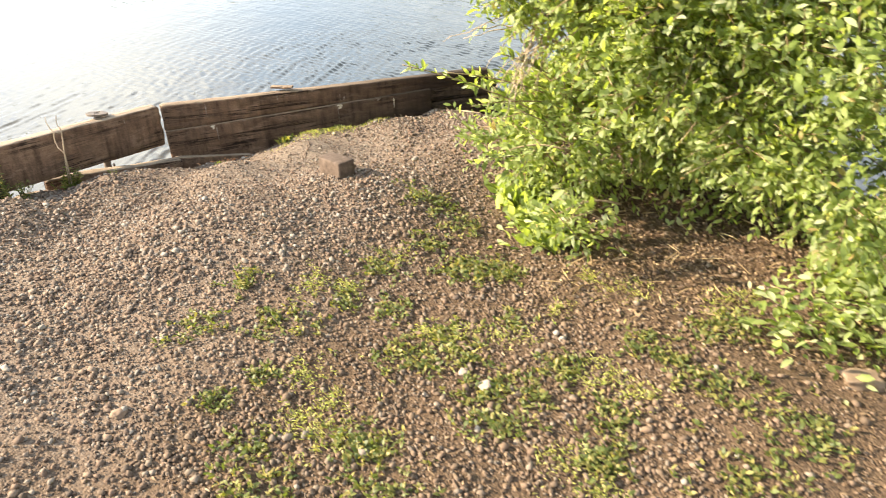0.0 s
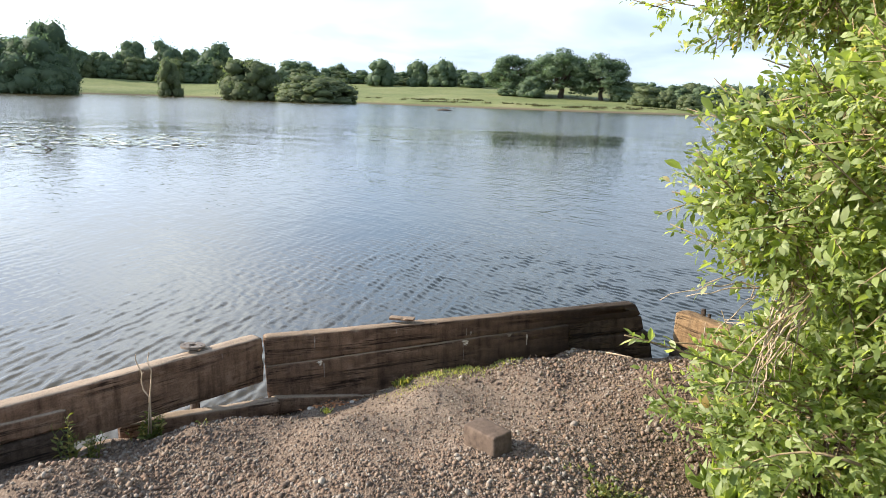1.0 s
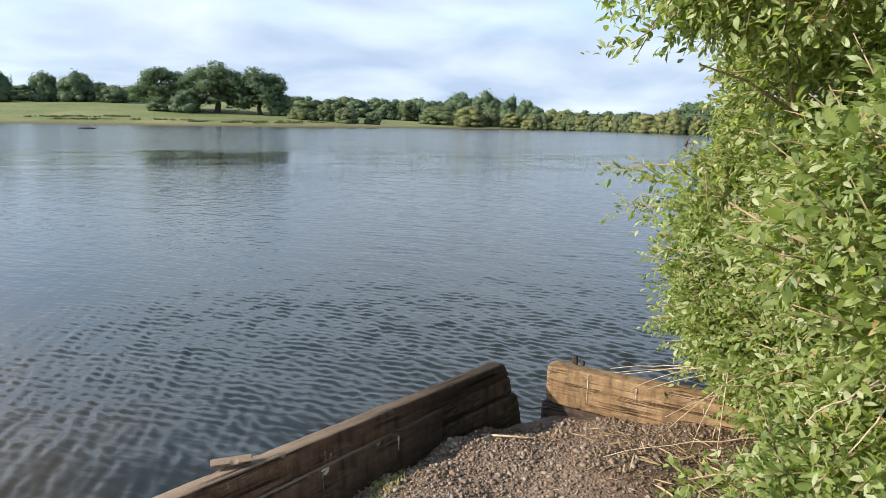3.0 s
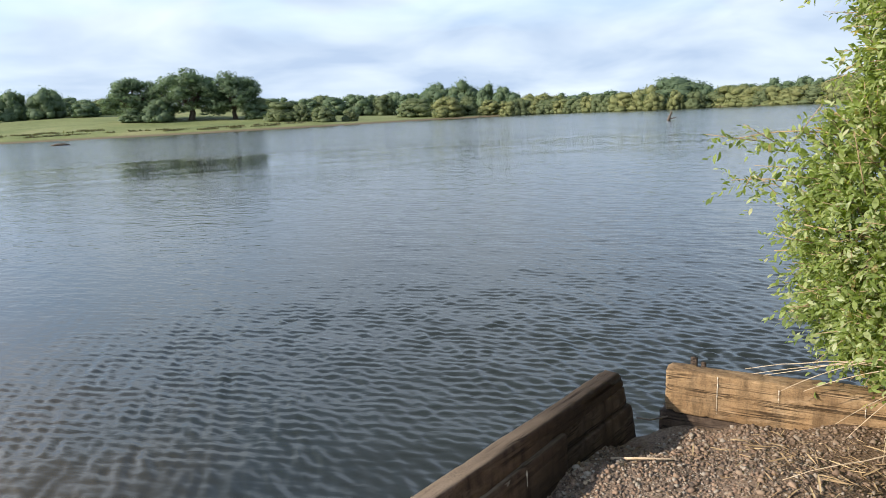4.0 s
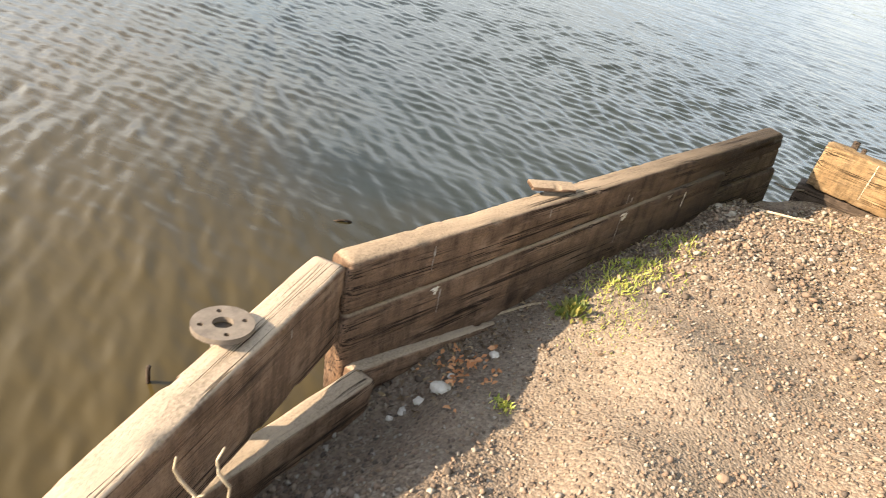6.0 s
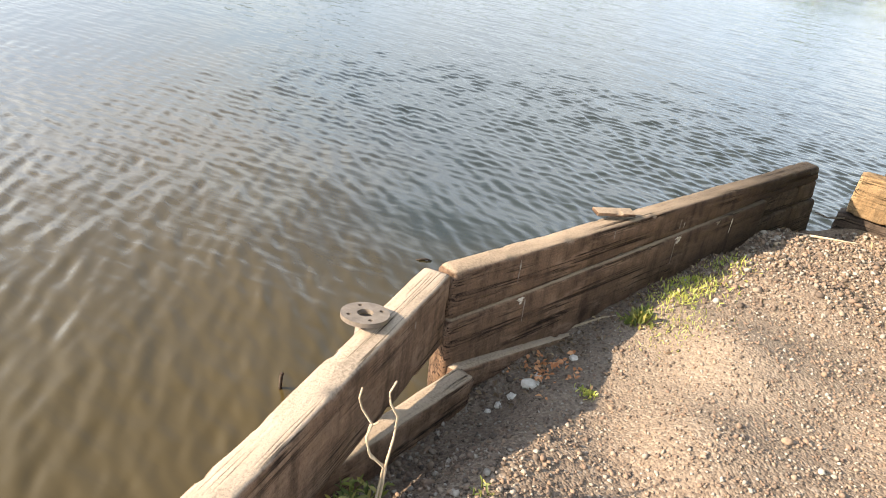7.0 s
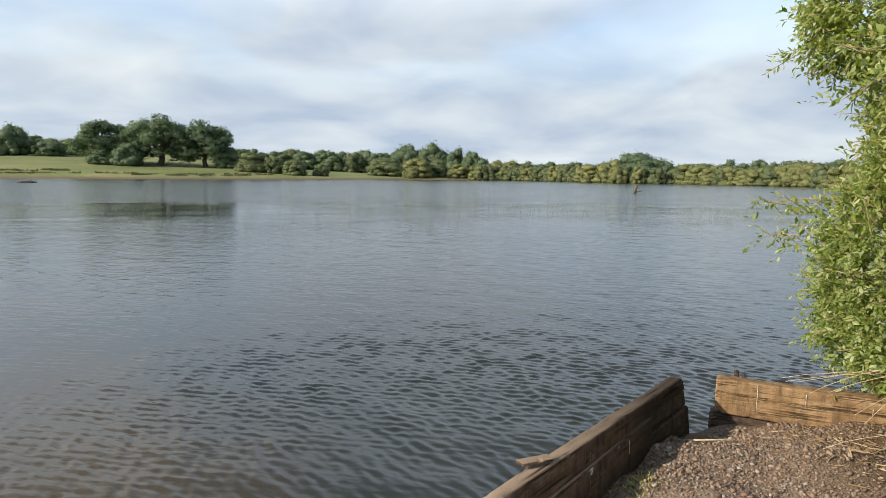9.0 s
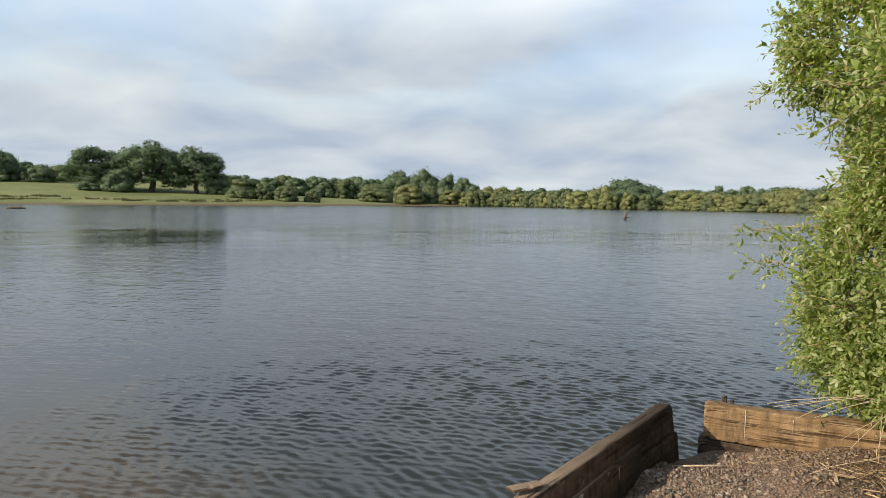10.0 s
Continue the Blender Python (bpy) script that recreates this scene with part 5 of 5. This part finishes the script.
lump("brick", 0.275, 0.61, (0.205, 0.115, 0.105), BRICK, "worn brown brick lying alone on the gravel", "brick", 1.3, -18, 0.08, 0.05)
lump("stone", 1.83, -0.67, (0.05, 0.042, 0.032), BUFF_STONE, "buff rounded stone among weeds", "stone", 2.1, 30, 0.2)
lump("stone", 1.72, -0.63, (0.036, 0.03, 0.024), BUFF_STONE, "buff rounded stone among weeds", "stone", 5.1, 70, 0.2)
lump("brick_fragment", 3.02, -0.12, (0.12, 0.07, 0.05), RED_STONE, "broken red brick fragment in the soil", "brick", 3.1, 20, 0.3)
for k, (x, y, s) in enumerate([(-1.045, 0.86, 0.055), (-1.10, 0.83, 0.03), (-1.14, 0.79, 0.026), (-1.02, 0.93, 0.024), (-0.90, 1.06, 0.03), (-1.17, 0.76, 0.02)]):
    lump("white_stone", x, y, (s, s * 0.8, s * 0.6), WHITE_STONE, "white stone at the foot of the wall", "stone", 7 + k, 40 * k, 0.2)
for k, (x, y, s) in enumerate([(0.9, -1.75, 0.05), (0.72, -1.36, 0.05), (0.795, 1.95, 0.035), (0.45, 1.5, 0.03), (-0.3, 0.6, 0.03)]):
    lump("stone", x, y, (s, s * 0.75, s * 0.5), STONE, "larger grey-brown stone bedded in the gravel", "stone", 17 + k, 50 * k, 0.25)


# ---- weeds, litter and small growth ----
def rosettes(rng, xy, leaf, count, rise, width=0.42, plain=True):
    n = len(xy)
    c = np.repeat(np.stack([xy[:, 0], xy[:, 1], bank(xy[:, 0], xy[:, 1]) + 0.004], 1), count, 0)
    c[:, :2] += rng.normal(0, 0.008, (n * count, 2))
    a = rng.uniform(0, math.tau, n * count)
    up = rng.uniform(*rise, n * count)
    d = np.stack([np.cos(a), np.sin(a), up], 1)
    c[:, 2] += np.abs(rng.normal(0, 0.01, n * count)) * up
    return leaves_at(rng, c, d, rng.uniform(0.6, 1.3, n * count) * leaf, width, plain=plain)


wrng = np.random.default_rng(8)
PATCHES = [(1.25, -0.35, 0.07), (1.54, -0.43, 0.07), (1.58, -0.59, 0.08), (1.69, -0.53, 0.07), (1.57, -1.09, 0.10), (0.92, -0.68, 0.13), (1.50, 0.13, 0.10), (2.26, -0.22, 0.09), (2.42, -0.29, 0.07), (2.0, -0.63, 0.08), (2.28, -0.63, 0.07),
           (2.49, -0.05, 0.08), (1.25, -1.29, 0.08), (1.77, -1.27, 0.10), (1.42, -1.44, 0.12), (2.63, -0.36, 0.12), (2.76, -0.77, 0.16), (1.01, 0.60, 0.09), (1.19, 0.45, 0.10), (0.84, 0.59, 0.09), (2.85, -0.46, 0.12), (0.61, -0.85, 0.09), (1.32, 0.02, 0.08), (1.1, 0.2, 0.08), (1.75, -0.25, 0.06)]
xy = np.concatenate([np.stack([wrng.normal(x, r * 0.65, int(370 * r)), wrng.normal(y, r * 0.65, int(370 * r))], 1) for x, y, r in PATCHES])
xy = xy[lake_gap(xy[:, 0], xy[:, 1]) > 0.1]
v, f = rosettes(wrng, xy, 0.024, 7, (0.1, 1.0))
weeds = hang("ground_weeds", mesh_of("ground_weeds", v, f), WEED_LEAF, smooth=False)
tagged(weeds, "patches of small green and yellowing weeds in the gravel", "weeds", kind="stuff")
spots = np.stack([wrng.uniform(0.5, 3.2, 44), wrng.uniform(-1.6, 0.35, 44), wrng.uniform(0.04, 0.11, 44)], 1)
spots = spots[spots[:, 0] * 0.5 + spots[:, 1] > -0.75]
for name, mat, label, pick in (("ground_weeds", WEED_LEAF, "low green weeds scattered through stones and leaf mould", 0), ("yellow_moss", GRASS_LEAF, "yellowing moss and fine grass between the stones", 1)):
    own = spots[pick::2]
    xy = np.concatenate([np.stack([wrng.normal(x, r * 0.6, int(480 * r)), wrng.normal(y, r * 0.6, int(480 * r))], 1) for x, y, r in own])
    v, f = rosettes(wrng, xy, 0.022 if pick == 0 else 0.016, 7, (0.05, 1.0), 0.42 if pick == 0 else 0.22)
    tagged(hang(name, mesh_of(name, v, f), mat, smooth=False), label, "weeds", kind="stuff")
# taller leafy shoots trailing from the bush foot
for k, (x, y) in enumerate([(1.82, 0.46), (2.92, 0.16), (2.75, 0.02), (1.6, 0.46), (3.05, 0.05)]):
    own = np.random.default_rng(300 + k)
    n = 130
    base = np.zeros((n, 3))
    base[:, :2] = np.array([x, y]) + own.normal(0, 0.09, (n, 2))
    base[:, 2] = bank(base[:, 0], base[:, 1]) + own.uniform(0.01, 0.24, n)
    way = np.stack([own.normal(-0.2, 0.7, n), own.normal(-0.4, 0.7, n), own.uniform(-0.3, 0.6, n)], 1)
    v, f = leaves_at(own, base, way, own.uniform(0.03, 0.065, n), 0.42)
    tagged(hang("leafy_shoots", mesh_of("leafy_shoots", v, f), LEAF, smooth=False), "trailing pale green shoots at the foot of the bush", "shoots", kind="stuff")
xy = scatter(wrng, 13000, (0.2, -1.9), (3.4, 2.7), lambda p: np.clip((p[:, 0] + 0.25 * p[:, 1] - 0.35) / 1.5, 0.03, 1))
v, f = rosettes(wrng, xy, 0.021, 1, (0.0, 0.3), 0.4)
extra = scatter(wrng, 4200, (1.75, -0.15), (3.1, 1.25))
v2, f2 = rosettes(wrng, extra, 0.02, 1, (0.0, 0.9), 0.42)
v, f = np.concatenate([v, v2]), np.concatenate([f, f2 + len(v)])
litter = hang("leaf_litter", mesh_of("leaf_litter", v, f), LITTER, smooth=False)
tagged(litter, "dry brown leaf litter under the bush", "leaf litter", kind="stuff")
along, aside = wrng.uniform(0.1, 1.9, 260), np.abs(wrng.normal(0.02, 0.12, 260)) + 0.03
xy = np.stack([-1.362 + 0.64 * along + 0.77 * aside, 0.789 + 0.77 * along - 0.64 * aside], 1)
v, f = rosettes(wrng, xy, 0.022, 2, (0.0, 0.6), 0.4)
scraps = hang("wall_litter", mesh_of("wall_litter", v, f), LITTER, smooth=False)
tagged(scraps, "dry leaf scraps and bark bits along the wall foot", "leaf litter", kind="stuff")
xy = np.stack([wrng.normal(-0.99, 0.05, 40), wrng.normal(0.97, 0.08, 40)], 1)
v, f = rosettes(wrng, xy, 0.026, 2, (0.0, 0.6), 0.5)
pile = hang("leaf_pile", mesh_of("leaf_pile", v, f), RUST_LEAF, smooth=False)
tagged(pile, "small drift of orange dead leaves against the wall foot", "leaves", kind="stuff")


straw_rng = np.random.default_rng(66)
base = np.stack([straw_rng.normal(1.15, 0.28, 230), straw_rng.normal(2.1, 0.32, 230), np.zeros(230)], 1)
under = np.stack([straw_rng.uniform(1.8, 3.0, 160), straw_rng.uniform(-0.1, 1.2, 160), np.zeros(160)], 1)
base = np.concatenate([base[lake_gap(base[:, 0], base[:, 1]) > 0.2], under])
base[:, 2] = bank(base[:, 0], base[:, 1]) + 0.012
way = np.stack([straw_rng.normal(0, 1, len(base)), straw_rng.normal(0, 1, len(base)), straw_rng.uniform(-0.02, 0.2, len(base))], 1)
v, f = leaves_at(straw_rng, base, way, straw_rng.uniform(0.04, 0.15, len(base)), 0.06)
straw = hang("straw_litter", mesh_of("straw_litter", v, f), STRAW, smooth=False)
tagged(straw, "broken dry straw and stalks on the soil round the bush", "straw", kind="stuff")


def tuft(name, x, y, blades, tall, spread, material, label, category, seed, width=0.08):
    rng = np.random.default_rng(seed)
    z = float(bank(np.array([x]), np.array([y]))[0])
    b = np.zeros((blades, 3))
    b[:, :2] = rng.normal(0, spread * 0.45, (blades, 2))
    b[:, 2] = bank(x + b[:, 0], y + b[:, 1]) - z
    d = np.stack([rng.normal(0, 0.55, blades), rng.normal(0, 0.55, blades), rng.uniform(0.5, 1.2, blades)], 1)
    v, f = leaves_at(rng, b, d, rng.uniform(0.5, 1.1, blades) * tall, width)
    ob = hang(name, mesh_of(name, v, f), material, smooth=False)
    ob.location = (x, y, z)
    return tagged(ob, label, category, kind="stuff" if blades > 100 else "")


tuft("grass_tuft", -0.43, 1.62, 420, 0.032, 0.16, GRASS_LEAF, "yellow-green mossy grass tuft by the wall", "grass", 1, 0.16)
tuft("grass_tuft", -0.27, 1.84, 220, 0.03, 0.14, GRASS_LEAF, "yellow-green mossy grass tuft by the wall", "grass", 12, 0.16)
tuft("grass_tuft", -0.54, 1.44, 300, 0.028, 0.13, GRASS_LEAF, "yellow-green mossy grass tuft by the wall", "grass", 2, 0.16)
tuft("grass_tuft", -0.55, 1.22, 240, 0.022, 0.16, GRASS_LEAF, "thin yellowing grass on the sunlit gravel", "grass", 6, 0.14)
tuft("green_weed", -0.68, 1.27, 120, 0.05, 0.05, WEED_LEAF, "bright green weed at the shadow's edge", "weed", 3, 0.3)
tuft("green_weed", -0.86, 0.78, 104, 0.022, 0.03, GRASS_LEAF, "small pale weed in the gravel", "weed", 4, 0.3)


def herb(x, y, stems, tall, leaf, material, label, seed):
    """A leafy herb: leaning stems with leaves all along them."""
    rng = np.random.default_rng(seed)
    z = float(bank(np.array([x]), np.array([y]))[0])
    ob = empty("wall_weed", pose(x, y, z), label, "weed")
    bm = bmesh.new()
    lb, lw, ls = [], [], []
    for _ in range(stems):
        lean = rng.normal(0, 0.18, 2)
        h = tall * rng.uniform(0.5, 1.0)
        foot = rng.normal(0, 0.02, 2)
        pts = [Vector((foot[0] + lean[0] * h * t * t, foot[1] + lean[1] * h * t * t, h * t - 0.01)) for t in (0, 0.25, 0.5, 0.75, 1.0)]
        tube(bm, pts, [0.0025, 0.0024, 0.002, 0.0016, 0.001], 5)
        for k in range(int(h / 0.012)):
            t = 0.1 + 0.9 * k / (h / 0.012)
            a = k * 2.4 + rng.normal(0, 0.3)
            lb.append((foot[0] + lean[0] * h * t * t, foot[1] + lean[1] * h * t * t, h * t))
            lw.append((math.cos(a), math.sin(a), rng.uniform(0.1, 0.9)))
            ls.append(leaf * rng.uniform(0.6, 1.1) * (1.1 - 0.5 * t))
    tagged(part("stems", bm, material, ob), kind="stuff")
    v, f = leaves_at(rng, np.array(lb), np.array(lw), np.array(ls), 0.3)
    tagged(hang("leaves", mesh_of("leaves", v, f), material, ob, smooth=False), kind="stuff")


herb(-1.44, -0.37, 7, 0.26, 0.045, WEED_LEAF, "leafy green weed standing against the sleeper", 5)
herb(-1.40, -0.28, 8, 0.16, 0.04, WEED_LEAF, "low leafy green weed against the sleeper", 6)
herb(-1.43, 0.06, 18, 0.19, 0.05, WEED_LEAF, "low leafy green weed beside dry stalks", 7)
herb(-1.49, 0.03, 7, 0.13, 0.035, WEED_LEAF, "low leafy green weed beside dry stalks", 8)
herb(-1.15, 0.15, 5, 0.05, 0.025, WEED_LEAF, "tiny green weed in the gravel", 9)
for k, (x, y) in enumerate([(1.32, 1.2), (1.26, 1.0), (1.34, 0.85), (1.48, 0.7), (1.26, 1.35), (1.66, 0.5)]):
    tuft("leafy_weed", x, y, 110, 0.16, 0.10, LEAF, "soft green leafy weed at the foot of the bush", "weed", 40 + k, 0.3)


def bent_stick(name, pts, r0, r1, material, label, category, group=""):
    bm = bmesh.new()
    a = Vector(pts[0])
    tube(bm, [Vector(p) - a for p in pts], [r0 + (r1 - r0) * k / (len(pts) - 1) for k in range(len(pts))], 6)
    ob = part(name, bm, material)
    ob.location = a
    return tagged(ob, label, category, group)


for pts in ([(-1.37, 0.01, 0.30), (-1.36, 0.01, 0.50), (-1.40, 0.0, 0.545), (-1.41, 0.0, 0.59), (-1.40, 0.0, 0.63), (-1.425, -0.005, 0.67), (-1.432, -0.01, 0.70), (-1.428, -0.01, 0.73)],
            [(-1.37, 0.01, 0.30), (-1.36, 0.01, 0.52), (-1.352, 0.015, 0.59), (-1.35, 0.02, 0.65), (-1.368, 0.015, 0.685), (-1.374, 0.02, 0.71), (-1.362, 0.02, 0.745)],
            [(-1.38, 0.0, 0.30), (-1.365, 0.01, 0.51), (-1.395, 0.0, 0.535), (-1.41, 0.0, 0.58), (-1.405, 0.0, 0.625), (-1.385, 0.0, 0.64)]):
    bent_stick("dry_stalk", pts, 0.0036, 0.0022, DRY, "pale dry curling stalk beside the sleeper", "stalk", "dry stalks")
bent_stick("driftwood_stick", [(-0.95, 1.30, 0.165), (-0.8, 1.38, 0.22), (-0.66, 1.40, 0.27), (-0.60, 1.37, 0.30)], 0.006, 0.003, DRY, "thin dry stick on the gravel by the wall", "stick")
bent_stick("driftwood_stick", [(0.18, 2.42, 0.37), (0.30, 2.36, 0.40), (0.44, 2.30, 0.425)], 0.008, 0.004, DRY, "thin dry stick on the gravel by the wall", "stick")
bent_stick("driftwood_stick", [(0.02, 2.2, 0.375), (0.12, 2.25, 0.385), (0.22, 2.32, 0.40)], 0.008, 0.005, DRY, "thin dry stick on the gravel by the wall", "stick")
bent_stick("water_stick", [(-1.94, 0.76, -0.3), (-1.925, 0.735, -0.02), (-1.918, 0.725, 0.07), (-1.913, 0.722, 0.085)], 0.006, 0.008, SLEEPER_DARK, "dark stake tip standing out of the water", "stake")
bent_stick("water_stick", [(-1.71, 1.92, -0.006), (-1.68, 1.93, 0.004), (-1.65, 1.94, 0.006), (-1.63, 1.95, -0.004)], 0.006, 0.005, SLEEPER_DARK, "dark twig floating near the wall", "stick")
bent_stick("iron_wire", [(0.40, 2.86, 0.36), (0.48, 2.88, 0.335), (0.57, 2.885, 0.35)], 0.006, 0.005, IRON, "rusty iron rod across the gap", "rod")
bent_stick("stump_post", [(0.735, 2.975, -0.4), (0.735, 2.97, 0.3), (0.73, 2.965, 0.648)], 0.022, 0.018, SLEEPER_DARK, "dark rotten post behind the tan sleeper", "post")
bent_stick("stump_post", [(0.765, 2.955, -0.4), (0.765, 2.95, 0.3), (0.775, 2.945, 0.626)], 0.016, 0.013, SLEEPER_DARK, "dark rotten post behind the tan sleeper", "post")

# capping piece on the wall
cap = baulk((-0.915, 1.445, 0.648), (-0.765, 1.505, 0.650), 0.014, 0.06, SLEEPER_BROWN, "small brown plank lying across the sleeper top", 21, "cap_plank", "", 0.002)
cap["category"] = "plank"

# pipe with a bolted flange
post = empty("pipe_post", pose(-1.573, 0.425, 0.004, 0, 2, 0), "iron pipe with a drilled round flange standing by the sleeper", "pipe post")
bm = bmesh.new()
tube(bm, [(0, 0, -0.5), (0, 0, 0.2), (0, 0, 0.60)], [0.024, 0.024, 0.024], 20)
part("pipe", bm, IRON, post)


def ring_plate(outer, inner, thick, holes, at, r):
    """A round plate with a centre hole and bolt holes, cut through."""
    n = 64
    bm = bmesh.new()
    edges = []
    for z in (0, thick):
        loop = [bm.verts.new((outer * math.cos(k * math.tau / n), outer * math.sin(k * math.tau / n), z)) for k in range(n)]
        edges.append(loop)
    rings = [[(inner * math.cos(k * math.tau / 24), inner * math.sin(k * math.tau / 24)) for k in range(24)]]
    for h in range(holes):
        cx, cy = at * math.cos(h * math.tau / holes + 0.6), at * math.sin(h * math.tau / holes + 0.6)
        rings.append([(cx + r * math.cos(k * math.tau / 10), cy + r * math.sin(k * math.tau / 10)) for k in range(10)])
    loops = [[[bm.verts.new((x, y, z)) for x, y in ring] for z in (0, thick)] for ring in rings]
    for pair in [edges] + loops:
        m = len(pair[0])
        for k in range(m):
            bm.faces.new((pair[0][k], pair[0][(k + 1) % m], pair[1][(k + 1) % m], pair[1][k]))
    for i in (0, 1):
        border = []
        for pair in [edges] + loops:
            loop = pair[i]
            border += [bm.edges.get((loop[k], loop[(k + 1) % len(loop)])) for k in range(len(loop))]
        bmesh.ops.triangle_fill(bm, edges=border, use_beauty=True)
    bmesh.ops.recalc_face_normals(bm, faces=bm.faces)
    return bm


flange = part("flange", ring_plate(0.069, 0.023, 0.013, 4, 0.048, 0.007), IRON, post, "flat drilled iron disc", smooth=False)
flange.location = (0, 0, 0.605)
flange.rotation_euler = (radians(-7), radians(-4), 0)


# ---- out on the water ----
snag = empty("snag", pose(75 * math.sin(radians(15.5)), 75 * math.cos(radians(15.5)), 0), "dark dead branch sticking up out of the lake", "branch")
bm = bmesh.new()
tube(bm, [(-0.3, 0, -0.3), (-0.05, 0, 0.3), (0.12, 0, 0.75), (0.22, 0, 1.0)], [0.16, 0.14, 0.09, 0.03], 7)
part("trunk", bm, BARK, snag)
bm = bmesh.new()
tube(bm, [(-0.1, 0, 0.1), (0.35, 0, 0.22), (0.75, 0, 0.3)], [0.09, 0.06, 0.03], 6)
part("limb", bm, BARK, snag)
pond = empty("drowned_branch", pose(23.5 * math.sin(radians(-64.5)), 23.5 * math.cos(radians(-64.5)), 0, 0, 0, -64), "forked dead branch poking out of the shallows", "branch")
bm = bmesh.new()
tube(bm, [(-0.35, 0, -0.1), (0.05, 0, 0.1), (0.35, 0, 0.2)], [0.03, 0.025, 0.012], 6)
part("trunk", bm, BARK, pond)
bm = bmesh.new()
tube(bm, [(0.0, 0, 0.08), (0.25, 0, -0.05), (0.4, 0.0, -0.15)], [0.022, 0.018, 0.012], 6)
part("limb", bm, BARK, pond)

log = empty("driftwood_log", pose(-65.6, 105.0, 0.02, 0, 0, 20), "dark waterlogged log floating off the far bank", "log")
bm = bmesh.new()
tube(bm, [(-1.3, 0, 0), (-0.4, 0.05, 0.12), (0.5, 0, 0.1), (1.4, -0.05, 0.02)], [0.12, 0.2, 0.18, 0.1], 8)
part("trunk", bm, BARK, log)
bm = bmesh.new()
tube(bm, [(0.4, 0, 0.15), (0.7, 0.05, 0.4), (0.8, 0.1, 0.55)], [0.07, 0.05, 0.03], 6)
part("limb", bm, BARK, log)

# lily pads
LILY = Mat("lily_pad", 0.25, 0.5)
LILY.color(LILY.ramp(LILY.island(), (0.0, (0.14, 0.17, 0.08)), (0.5, (0.26, 0.28, 0.15)), (1.0, (0.38, 0.34, 0.22))))
lrng = np.random.default_rng(14)
n = 560
bear = np.concatenate([lrng.uniform(-70, -60, 330), lrng.triangular(-60, -59, -48, n - 330)])
dist = np.concatenate([lrng.triangular(23, 28, 55, 330), lrng.triangular(25, 29, 36, n - 330)])
cx, cy = dist * np.sin(np.radians(bear)) + 1.0, dist * np.cos(np.radians(bear)) - 2.0
r = lrng.uniform(0.09, 0.2, n)
ang = np.linspace(0.25, math.tau - 0.1, 9)
v = np.zeros((n, 10, 3))
v[:, 0] = np.stack([cx, cy, np.full(n, 0.03)], 1)
for k, a in enumerate(ang):
    v[:, k + 1] = np.stack([cx + r * np.cos(a + bear), cy + r * np.sin(a + bear), 0.03 + lrng.uniform(0, 0.02, n) * (lrng.random(n) < 0.5)], 1)
q = np.array([(0, k + 1, k + 2) for k in range(8)])
pads = hang("lily_pads", mesh_of("lily_pads", v.reshape(-1, 3), (np.arange(n)[:, None, None] * 10 + q[None]).reshape(-1, 3)), LILY.m, smooth=False)
tagged(pads, "scattered green and brown lily pads floating in the shallows", "lily pads", kind="stuff")
